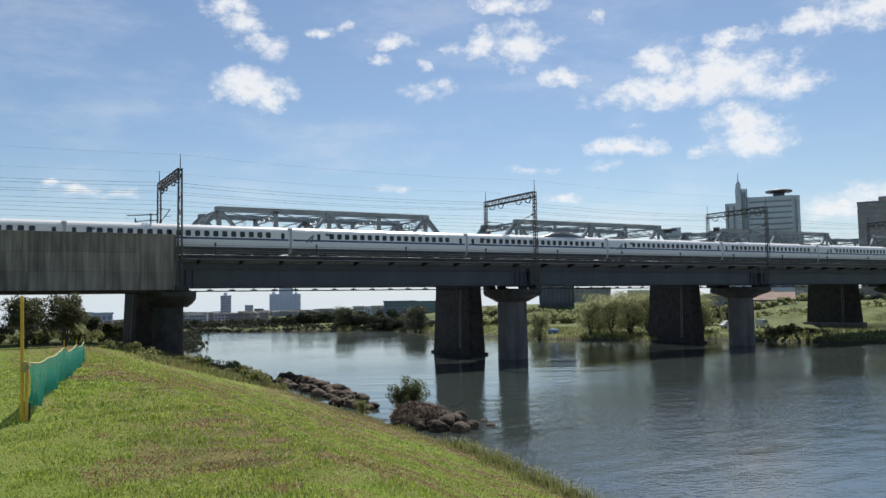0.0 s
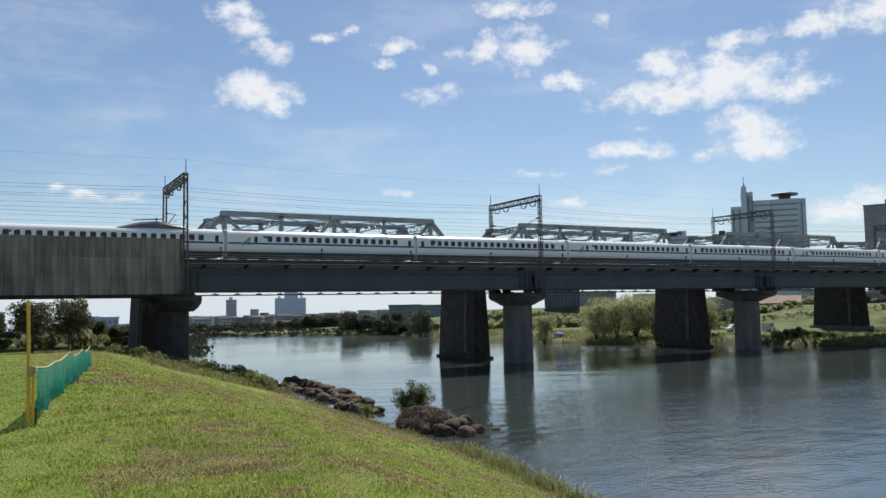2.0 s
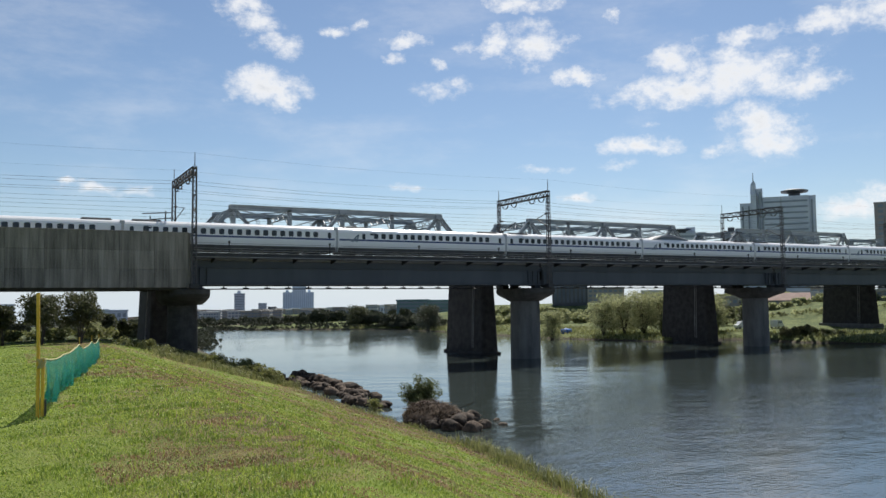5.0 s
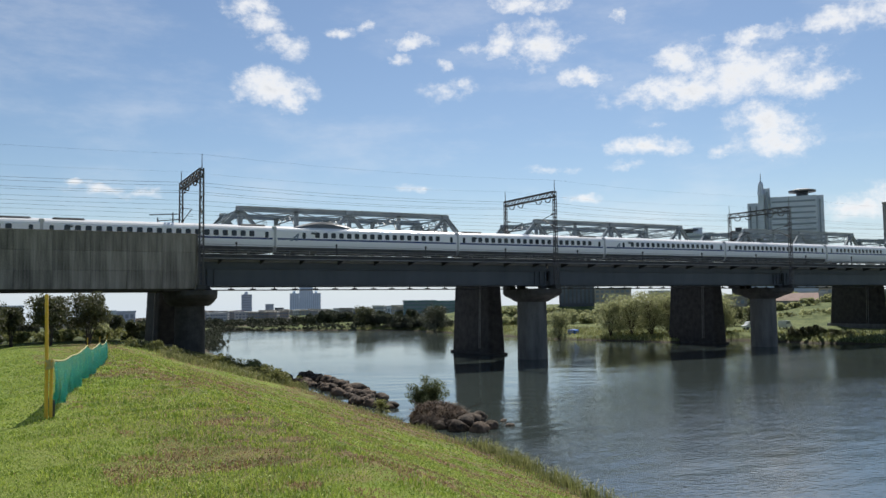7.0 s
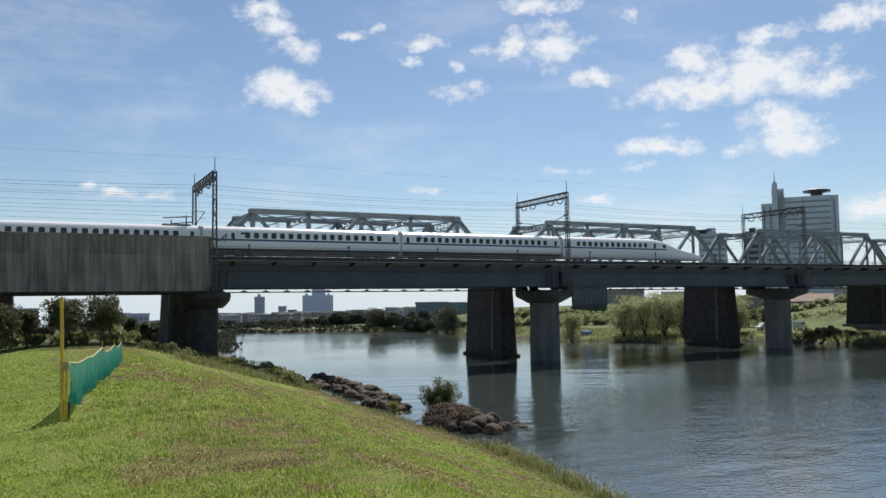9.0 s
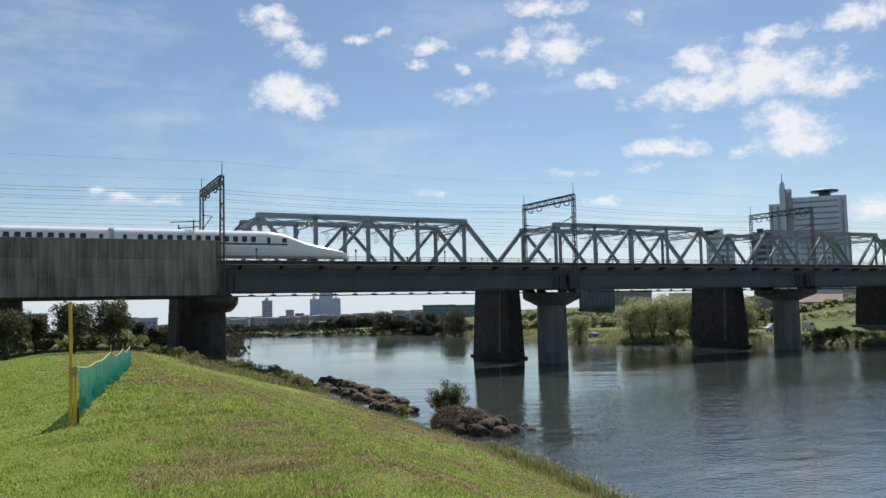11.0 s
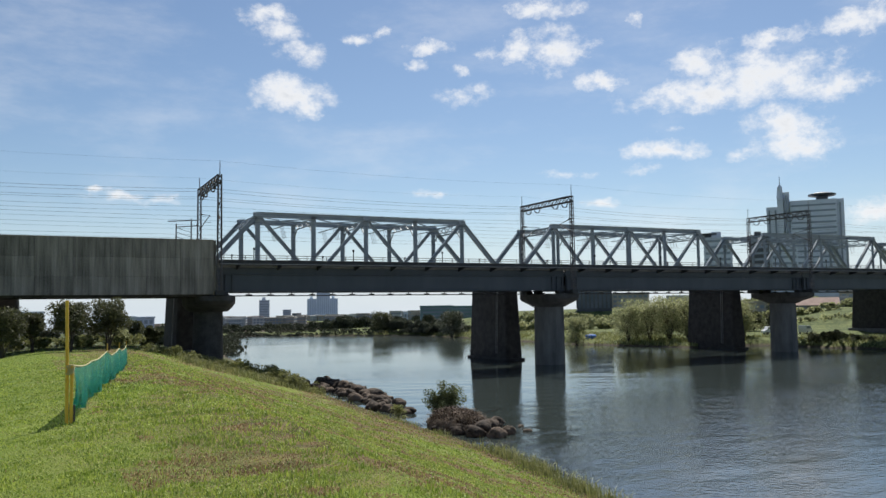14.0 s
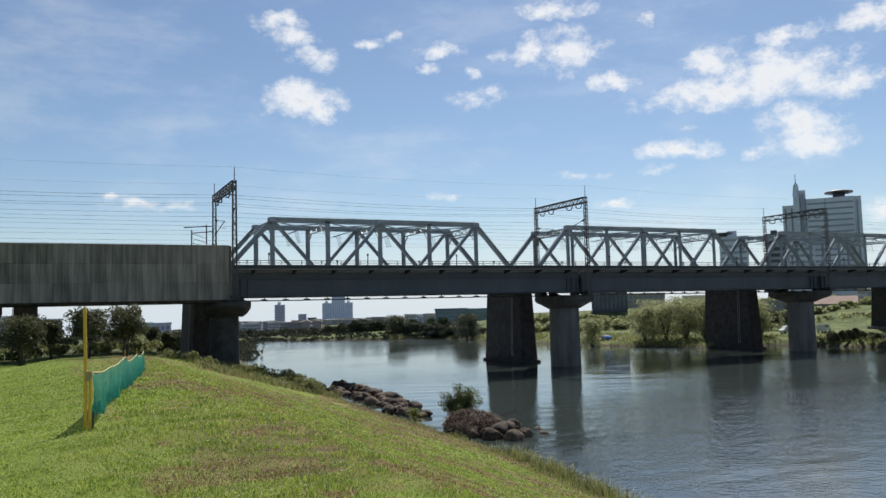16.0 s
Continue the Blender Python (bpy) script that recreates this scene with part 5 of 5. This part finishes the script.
rocks = random.Random(5)
line = [(26.4, 89.5, 26.2, 86.0, 3, 0.5), (26.6, 84.0, 26.9, 72.0, 12, 0.45), (26.7, 72.5, 26.0, 66.0, 5, 0.45), (28.6, 86.0, 29.2, 79.0, 8, 0.6), (29.1, 77.5, 28.4, 70.5, 6, 0.62),
        (27.5, 71, 27.0, 64.5, 6, 0.5), (25.2, 63.5, 26.4, 59.0, 6, 0.48), (28.6, 69.5, 28.2, 64.5, 3, 0.4), (24.9, 50.0, 26.4, 46.6, 7, 0.42), (27.4, 54.0, 28.2, 49.5, 5, 0.45)]
seed = 0
for x0, y0, x1, y1, n, r in line:
    n = round(n * 1.7)
    for k in range(n):
        u = (k + rocks.uniform(-0.3, 0.3)) / max(1, n - 1)
        seed += 1
        rock(x0 + (x1 - x0) * u + rocks.uniform(-0.35, 0.35), y0 + (y1 - y0) * u + rocks.uniform(-0.4, 0.4), r * rocks.uniform(0.75, 1.5), seed)
for x, y, r in ((29.0, 49.6, 0.62), (28.4, 47.0, 0.4), (27.4, 46.2, 0.35), (29.6, 46.4, 0.28), (26.6, 45.3, 0.6), (30.2, 48.2, 0.25), (25.6, 46.4, 0.7), (26.6, 47.2, 0.8), (27.5, 48.3, 0.75), (28.2, 50.8, 0.7), (25.0, 48.0, 0.6), (27.9, 46.0, 0.55)):
    seed += 1
    rock(x, y, r, seed)


def tuft_bush(x, y):
    """The bushy willow tuft on the groyne: a fan of leafy stems."""
    z = on_ground(x, y)
    top = empty("bush", x, y, max(z, -0.1), "bushy green willow shrub rising from a mound of drift reed", "bush")
    r = np.random.default_rng(19)
    b = B()
    cs, rs = [], []
    for k in range(34):
        a, lean = r.uniform(0, 2 * math.pi), r.uniform(0.1, 0.75)
        h = r.uniform(1.7, 3.1) * (1 - 0.25 * lean)
        e = Vector((math.cos(a) * lean * 2.1, math.sin(a) * lean * 2.1, h * (1.05 - 0.35 * lean)))
        tube(b, [(0.25 * math.cos(a), 0.25 * math.sin(a), 0), e * 0.55 + Vector((0, 0, 0.2)), e], [0.03, 0.02, 0.006], 4)
        for f in (0.25, 0.45, 0.65, 0.82, 1.0):
            cs.append(tuple(e * f + Vector((0, 0, 0.15))))
            rs.append(0.42 - 0.2 * f)
    part("stem_cluster", b, BARK, top)
    v, f = leaf_cloud(cs, rs, 14000, 0.07, 1.3, 20)
    raw("foliage", v, f, LEAF_BUSH, top)


tuft_bush(27.3, 54.2)
tuft_small = tree(25.0, 57.5, 1.2, 1.4, LEAF_REED, "small leafy weed on the rocks", 900, 0.07, 4, 0.05, 77, category="shrub")


def drift_mound(x, y):
    top = empty("drift_mound", x, y, -0.1, "brown mound of washed-up dry reed and sticks on the rocks", "drift reed")
    r = np.random.default_rng(23)
    b = B()
    bmesh.ops.create_icosphere(b, subdivisions=3, radius=1.0)
    for v in b.verts:
        n = 1 + 0.25 * noise.noise(v.co * 1.7) + 0.1 * noise.noise(v.co * 5)
        v.co = Vector((v.co.x * 1.8 * n, v.co.y * 3.0 * n, v.co.z * 1.3 * n))
    part("mound_body", b, DRY_REED, top, smooth=True)
    n = 4200
    th, ph = r.uniform(0, 2 * math.pi, n), np.arccos(r.uniform(0, 1, n))
    pos = np.stack([1.8 * np.sin(ph) * np.cos(th), 3.0 * np.sin(ph) * np.sin(th), 1.28 * np.cos(ph)], 1)
    blades("straw", pos, r.uniform(0.15, 0.5, n), r.uniform(0.01, 0.025, n), DRY_REED, "", 2.2, 24, kind="", parent=top)
    s = B()
    for k in range(26):
        a = r.uniform(0, 2 * math.pi)
        c = Vector((r.normal() * 0.8, r.normal() * 1.4, 1.15))
        d = Vector((math.cos(a), math.sin(a), r.uniform(-0.2, 0.4))) * r.uniform(0.4, 1.1)
        tube(s, [c - d, c + d], 0.025, 5)
    part("stick_tangle", s, DRY_REED, top)["kind"] = "stuff"


drift_mound(26.3, 50.2)


# ---- the yellow pole and the green net ----
def net_fence():
    a, e = Vector((0.52, 14.3, 0)), Vector((3.5, 38.0, 0))
    d = (e - a).normalized()
    side = Vector((d.y, -d.x, 0))
    n, m = 150, 12
    verts, faces = [], []
    length = (e - a).length
    stations = [0, 9.5, 17.0, length]
    for i in range(n + 1):
        s = length * i / n
        p = a + d * s
        g = on_ground(p.x, p.y)
        k = max(j for j in range(3) if stations[j] <= s + 1e-6)
        u = (s - stations[k]) / (stations[k + 1] - stations[k])
        crown = 0.92 - 0.11 * 4 * u * (1 - u)
        foot = 0.28 if s < 0.6 else 0.06 + 0.10 * (0.5 + 0.5 * math.sin(s * 1.9))
        for j in range(m + 1):
            f = j / m
            fold = 0.05 * math.sin(s * 4.2 + 1.5 * math.sin(s * 1.3)) * (1 - f) ** 0.7 + 0.05 * math.sin(s * 11 + f * 3) * (1 - f)
            q = p + side * (fold + 0.03 * math.sin(math.pi * f))
            verts.append((q.x, q.y, g + foot + (crown - foot) * f))
    for i in range(n):
        for j in range(m):
            k = i * (m + 1) + j
            faces.append((k, k + m + 1, k + m + 2, k + 1))
    top = empty("safety_net", 0, 0, 0, "sagging green mesh net strung between poles on the grass", "net fence")
    ob = raw("net_cloth", verts, faces, NET, top, smooth=True)
    ob.modifiers.new("thick", "SOLIDIFY").thickness = 0.006
    b = B()
    pts = [Vector(verts[i * (m + 1) + m]) for i in range(0, n + 1, 3)]
    tube(b, pts, 0.014, 5)
    part("head_rope", b, ROPE, top, "pale yellow rope")
    for s in stations[1:]:
        p = a + d * s
        g = on_ground(p.x, p.y)
        b = B()
        tube(b, [(p.x, p.y, g - 0.1), (p.x, p.y, g + 1.12)], 0.014, 8)
        part("stake", b, YELLOW, top)


net_fence()


def yellow_pole():
    x, y = 0.47, 14.25
    g = on_ground(x, y)
    top = empty("yellow_pole", x, y, g, "tall yellow pole lashed to a short yellow stake in the grass", "pole")
    b = B()
    tube(b, [(-0.03, 0, -0.1), (-0.035, 0, 0.9), (-0.055, 0, 1.97)], 0.027, 12)
    part("long_pole", b, YELLOW, top)
    b = B()
    tube(b, [(0.034, -0.02, -0.1), (0.034, -0.02, 0.92)], 0.026, 12)
    part("short_stake", b, YELLOW, top)
    b = B()
    tube(b, [(0.075, -0.03, -0.1), (0.08, -0.03, 0.3)], 0.018, 6)
    part("black_stake", b, TRAIN_DARK, top, "thin black stake")
    b = B()
    pts = []
    for k in range(60):
        t = k / 59
        w = 0.05 + 0.01 * math.sin(k * 1.7)
        pts.append((0.012 + w * math.cos(k * 0.9) * 1.25, w * math.sin(k * 0.9), 0.78 + 0.16 * t))
    tube(b, pts, 0.008, 5)
    part("lashing", b, ROPE, top, "knotted rope lashing")


yellow_pole()


# ---- buildings ----
# Greys, blues and far glass are paled: distance haze is mixed into their colours.
WALL_GREY = material("tower_wall_grey", (0.52, 0.57, 0.65), (0.63, 0.67, 0.74), 0.6, 0.12, 2, 0.0)
WALL_LIGHT = material("pale_render", (0.45, 0.45, 0.44), (0.60, 0.59, 0.57), 0.7, 0.15, 2, 0.0)
WALL_BLUE = material("blue_grey_cladding", (0.62, 0.72, 0.82), (0.72, 0.80, 0.88), 0.45, 0.1, 2, 0.0)
WALL_BROWN = material("brown_facade", (0.26, 0.23, 0.24), (0.34, 0.31, 0.31), 0.7, 0.15, 2, 0.0)
WALL_DARK = material("dark_facade", (0.045, 0.05, 0.06), (0.08, 0.085, 0.095), 0.5, 0.15, 2, 0.0)
WALL_TEAL = material("teal_cladding", (0.10, 0.19, 0.20), (0.16, 0.26, 0.27), 0.5, 0.1, 2, 0.0)
WALL_BEIGE = material("beige_render", (0.30, 0.27, 0.23), (0.42, 0.39, 0.34), 0.75, 0.15, 2, 0.0)
ROOF_RED = material("rusty_roof", (0.20, 0.12, 0.09), (0.30, 0.20, 0.16), 0.8, 0.5, 3, 0.1)
GLASS_FAR = material("far_window_glass", (0.19, 0.23, 0.28), (0.28, 0.32, 0.37), 0.15, 0.2, 2, 0.0)
GLASS_DARK = material("dark_strip_glass", (0.09, 0.11, 0.13), (0.14, 0.16, 0.19), 0.2, 0.2, 2, 0.0)
GLASS_PALE = material("pale_curtain_glass", (0.52, 0.61, 0.70), (0.62, 0.70, 0.78), 0.2, 0.2, 2, 0.0)
TARP = material("blue_tarpaulin", (0.02, 0.10, 0.40), (0.05, 0.18, 0.55), 0.5, 2, 9, 0.3)
CAR_WHITE = material("white_car_paint", (0.72, 0.73, 0.74), (0.80, 0.80, 0.80), 0.25, 0.6, 5, 0.0)


def building(name, x, y, w, d, h, rz, floors, bays, wall, label, group="", style="bands", base=2.0, roof="slab"):
    """A block with roof parapet and windows set proud on two faces; local -y looks at the river."""
    g = on_ground(x, y)
    floors, h, base = max(1, round(floors * (h + base - g) / h)), h + base - g, g
    top = empty(name, x, y, base, label, "building", group, rz)
    b = B()
    box(b, -w / 2, w / 2, -d / 2, d / 2, -3, h, 0.15)
    part("wall", b, wall, top)
    b = B()
    if roof == "slab":
        box(b, -w / 2 - 0.25, w / 2 + 0.25, -d / 2 - 0.25, d / 2 + 0.25, h, h + 0.7)
    elif roof == "gable":
        vs = [b.verts.new(p) for p in ((-w / 2 - 0.6, -d / 2 - 0.6, h), (w / 2 + 0.6, -d / 2 - 0.6, h), (w / 2 + 0.6, d / 2 + 0.6, h), (-w / 2 - 0.6, d / 2 + 0.6, h), (-w / 2 - 0.6, 0, h + d * 0.28), (w / 2 + 0.6, 0, h + d * 0.28))]
        for k in ((0, 1, 5, 4), (2, 3, 4, 5), (0, 4, 3), (1, 2, 5), (3, 2, 1, 0)):
            b.faces.new([vs[i] for i in k])
    part("roof", b, ROOF_RED if roof == "gable" else wall, top)
    if roof == "slab" and h > 12:
        b = B()
        box(b, -w * 0.22, w * 0.12, -d * 0.2, d * 0.2, h + 0.7, h + 0.7 + min(3.0, 0.12 * h + 1))
        part("roof_house", b, wall, top)
    step = h / floors
    for face in (0, 1, 2):
        span = w if face == 0 else d
        m = pose(0, -d / 2, 0) if face == 0 else (pose(-w / 2, 0, 0, 0, 0, -90) if face == 1 else pose(w / 2, 0, 0, 0, 0, 90))
        if style == "bands":
            b = B()
            box(b, -span * 0.44, span * 0.44, -0.12, 0.3, step * 0.42, step * 0.82)
            first = part("window_band", b, GLASS_FAR, top)
            first.matrix_basis = m
            for k in range(1, floors):
                again(first, top, m @ pose(0, 0, step * k))
        elif style == "fins":
            bay = span * 0.94 / bays
            b = B()
            box(b, -bay * 0.3, bay * 0.3, -0.12, 0.3, step * 0.3, h - step * 0.3)
            first = part("window_strip", b, GLASS_PALE if wall is WALL_BLUE else GLASS_DARK, top)
            first.matrix_basis = m @ pose(-span * 0.47 + bay / 2, 0, 0)
            for k in range(1, bays):
                again(first, top, m @ pose(-span * 0.47 + bay * (k + 0.5), 0, 0))
        else:
            bay = span * 0.94 / bays
            b = B()
            box(b, -bay * 0.32, bay * 0.32, -0.10, 0.3, step * 0.3, step * 0.78)
            first = part("window", b, GLASS_FAR, top)
            for i in range(floors):
                for k in range(bays):
                    mm = m @ pose(-span * 0.47 + bay * (k + 0.5), 0, step * i)
                    if i == k == 0:
                        first.matrix_basis = mm
                    else:
                        again(first, top, mm)
    return top


def city_tower():
    """The broad grey office tower: a banded slab, two fluted shafts at one end, a mast and a flat rooftop disc."""
    az = 51.1
    top = empty("office_tower", 436, 351, 5, "broad grey office tower with banded windows and a rooftop disc", "building", "", -az)
    H0 = 69.0
    b = B()
    box(b, -8, 19, -9, 9, -8, H0 - 1.5, 0.2)
    part("wall", b, WALL_GREY, top)
    for x0, x1, h, y0 in ((-21.8, -15.2, 64.5, -7), (-15.2, -11.6, 70, -10), (-11.5, -8.05, 73.5, -8), (19.02, 23.0, 67.5, -7)):
        b = B()
        box(b, x0, x1, y0, 8, -8, h, 0.2)
        part("shaft", b, WALL_GREY, top)
    for x0, x1, h in ((-20.6, -19.6, 62.5), (-16.9, -15.9, 62.5), (-10.2, -9.3, 71), (20.2, 21.2, 65)):
        b = B()
        box(b, x0, x1, -11 if x0 > -12 and x0 < 0 else -7.25, -5, -6, h)
        part("window_strip", b, GLASS_FAR, top)
    b = B()
    lathe(b, [(2.2, 70), (1.5, 77), (0.3, 79), (0.2, 84)], 8, cx=-13.4, cy=-6)
    part("mast", b, WALL_GREY, top)
    floors = 18
    step = (H0 - 4) / floors
    b = B()
    box(b, -7.3, 18.2, -9.2, -8.6, step * 0.6, step * 0.92)
    first = part("window_band", b, GLASS_FAR, top)
    for k in range(1, floors):
        again(first, top, pose(0, 0, step * k))
    b = B()
    lathe(b, [(3.5, 67.4), (3.5, 70), (8.0, 70.6), (8.2, 71.6), (5.0, 72.4)], 24, cx=11, cy=0)
    part("roof_disc", b, WALL_DARK, top)


city_tower()
building("office_block", 300, 292, 13, 12, 36.0, -47, 12, 4, WALL_GREY, "grey mid-rise office block with a rooftop disc", "city blocks", "bands", 4)
disc = empty("rooftop_deck", 296.5, 295, 40.7, "flat round rooftop deck on a grey office block", "roof deck")
part("deck_plate", lathe(B(), [(2.0, 0), (2.0, 1.2), (4.6, 1.6), (4.6, 2.2)], 20), WALL_DARK, disc)
building("office_block", 316, 281, 9, 12, 35.5, -48, 12, 3, WALL_DARK, "dark narrow office block", "city blocks", "bands", 4)
building("office_block", 325, 274, 12, 12, 30.5, -48, 10, 4, WALL_GREY, "grey mid-rise office block", "city blocks", "bands", 4)
building("apartment_tower", 446, 268, 38, 20, 55.5, -59, 18, 9, WALL_BROWN, "dark brown high-rise apartment tower", "city blocks", "grid", 5)
# the far skyline up the river
building("apartment_tower", 220.8, 872.5, 11, 10, 16.2, -14, 9, 4, WALL_GREY, "slender grey-brown apartment tower on the skyline", "skyline towers", "bands", 2.2)
building("apartment_tower", 244.3, 866, 8.8, 8, 5.6, -16, 5, 3, WALL_GREY, "grey apartment tower on the skyline", "skyline towers", "bands", 2.2)
building("office_block", 226, 767, 8.4, 8, 1.9, -16, 3, 3, WALL_DARK, "dark office block on the skyline", "skyline towers", "bands", 2.2)
building("glass_tower", 313.4, 949.6, 16, 14, 28, -18, 14, 6, WALL_BLUE, "blue-grey glass tower with lower wings on the skyline", "skyline towers", "fins", 2.2)
building("glass_tower", 300.5, 955, 11.2, 12, 18.2, -18, 9, 4, WALL_BLUE, "blue-grey wing of the glass tower", "skyline towers", "fins", 2.2)
building("glass_tower", 325.6, 946.5, 10, 12, 18.3, -19, 9, 4, WALL_BLUE, "pale blue-grey wing of the glass tower", "skyline towers", "fins", 2.2)
low = random.Random(9)
for k in range(56):
    az = 9.5 + 21.5 * (k + low.uniform(-0.3, 0.3)) / 56
    R = low.uniform(430, 640)
    px_top = np.interp(az, [9, 13, 16, 18, 20, 22, 24, 26, 31], [0.6, 0.4, 1.6, 3.0, 3.4, 4.2, 5.8, 5.6, 4.5])
    z_top = EYE - (EYE - px_top) * R / 480 * low.uniform(0.72, 1.25)
    h = max(1.6, z_top - 2.0)
    building("low_house", R * math.sin(radians(az)), R * math.cos(radians(az)), low.uniform(5, 12), 9, h, -az + low.uniform(-12, 12), max(1, round(h / 2.6)), low.randint(3, 6),
             low.choice([WALL_LIGHT, WALL_BEIGE, WALL_GREY, WALL_BROWN, WALL_BEIGE]), "low pale house in the distant town behind the trees", "distant houses", "grid", 2.0)
building("green_office", 146.4, 297, 13, 9, 6.2, -24, 4, 8, WALL_TEAL, "teal banded office building behind riverside trees", "riverside buildings", "bands", 2.3)
building("green_office", 163, 305, 9, 9, 6.0, -28, 4, 5, WALL_TEAL, "dark teal wing of the banded office building", "riverside buildings", "bands", 2.3)
building("glass_office", 182.2, 238.4, 12.5, 10, 13, -37, 5, 8, WALL_DARK, "dark office building with tall vertical strips", "riverside buildings", "fins", 3.5)
building("apartment_block", 211.5, 253.3, 14.5, 10, 7.5, -40, 4, 7, WALL_BEIGE, "beige apartment block behind the levee", "riverside buildings", "grid", 5)
building("apartment_block", 222, 235, 12, 10, 6.0, -43, 3, 6, WALL_LIGHT, "pale apartment block behind the levee", "riverside buildings", "grid", 5)
building("shed", 204, 161, 10.5, 8, 0.9, -52, 1, 4, WALL_BEIGE, "low shed with a rusty red-brown gable roof", "riverside buildings", "grid", 6.6, "gable")
for k, (x, y, w, h) in enumerate(((222, 170, 9, 3.2), (229, 160, 9, 4.5), (236, 150, 10, 3.6), (195, 176, 7, 2.0), (240, 175, 9, 5.0), (214, 184, 9, 3.0))):
    building("house", x, y, w, 8, h, -54, max(1, round(h / 2.4)), 4, low.choice([WALL_LIGHT, WALL_GREY, WALL_BEIGE]), "pale grey house on top of the levee", "levee houses", "grid", 6.3)
for k, (x, y, w, h) in enumerate(((-12, 260, 12, 6.0), (-3, 275, 9, 5.0), (9, 280, 9, 4.2), (24, 300, 12, 3.0), (36, 330, 8, 2.6), (-24, 255, 10, 7.0))):
    building("house", x, y, w, 8, h, 0, max(1, round(h / 2.6)), 4, low.choice([WALL_LIGHT, WALL_GREY]), "pale house seen under the viaduct", "distant houses", "grid", 3.2)


def small_van(x, y, rz, mat=CAR_WHITE):
    top = empty("parked_van", x, y, on_ground(x, y), "white van parked on the far bank", "van", "parked vans", rz)
    b = B()
    prof = [(-1.9, 0.35), (1.9, 0.35), (1.95, 0.85), (1.35, 1.05), (0.85, 1.75), (-1.8, 1.8), (-1.92, 1.0)]
    rings = [[b.verts.new((px_, s, pz)) for px_, pz in prof] for s in (-0.8, 0.8)]
    n = len(prof)
    for j in range(n):
        b.faces.new((rings[0][j], rings[0][(j + 1) % n], rings[1][(j + 1) % n], rings[1][j]))
    b.faces.new(rings[0][::-1])
    b.faces.new(rings[1])
    bmesh.ops.recalc_face_normals(b, faces=b.faces)
    part("body", b, mat, top)
    b = B()
    box(b, -1.5, 0.75, -0.815, 0.815, 1.12, 1.6)
    part("side_window", b, GLASS_FAR, top)
    for dx in (-1.2, 1.25):
        for dy in (-0.72, 0.72):
            w = B()
            lathe(w, [(0.3, -0.1), (0.32, 0.0), (0.3, 0.1)], 14)
            o = part("wheel", w, TRAIN_DARK, top)
            o.matrix_basis = pose(dx, dy, 0.3, 90, 0, 0)


small_van(147.5, 119.7, 20)
small_van(142, 124, 160)


def blue_tarp(x, y):
    b = B()
    box(b, -1.2, 1.2, -0.9, 0.9, 0, 1.1, 0.25)
    for v in b.verts:
        v.co += Vector((0.12 * noise.noise(v.co * 2), 0.1 * noise.noise(v.co * 3), 0.12 * noise.noise(v.co * 1.7 + Vector((3, 0, 0)))))
    o = part("tarpaulin", b, TARP, None)
    o.matrix_basis = pose(x, y, on_ground(x, y) - 0.05, 0, 0, 25)
    tagged(o, "bright blue tarpaulin over a heap on the far bank", "tarpaulin")


blue_tarp(108.5, 143.5)


def line_mast(x, y):
    """A small catenary gantry of the railway behind."""
    top = empty("line_mast", x, y, on_ground(x, y), "thin dark utility mast with crossarms behind the viaduct", "utility mast")
    b = B()
    h = 25.0 - on_ground(x, y)
    for dx in (0.0, 2.6):
        tube(b, [(dx, 0, 0), (dx, 0, h - (0 if dx else 1.0))], 0.12, 6)
    part("post", b, STEEL_MAST, top)
    for z in (h - 0.6, h - 1.6):
        b = B()
        bar(b, (-1.4 if z > h - 1 else 0, 0, z), (3.6, 0, z + 0.35), 0.12, 0.16)
        part("crossarm", b, STEEL_BEAM, top)
    b = B()
    for k in range(5):
        bar(b, (0, 0, h - 1.7 - 0.8 * k), (2.6, 0, h - 2.5 - 0.8 * k), 0.07, 0.07)
    part("brace", b, STEEL_BEAM, top)


line_mast(21.8, 149)


# ---- what moves ----
def motions():
    y = MID - 2.1
    rows = [(0.0, 357.9), (2.4, 287.7), (4.2, 235.4), (6.9, 156.4), (9.2, 87.3), (11.3, 23.9), (13.5, -43.0), (16.0, -119.0)]
    walk(train, [(t, pose(x + 1.3, y, RAIL)) for t, x in rows])


motions()
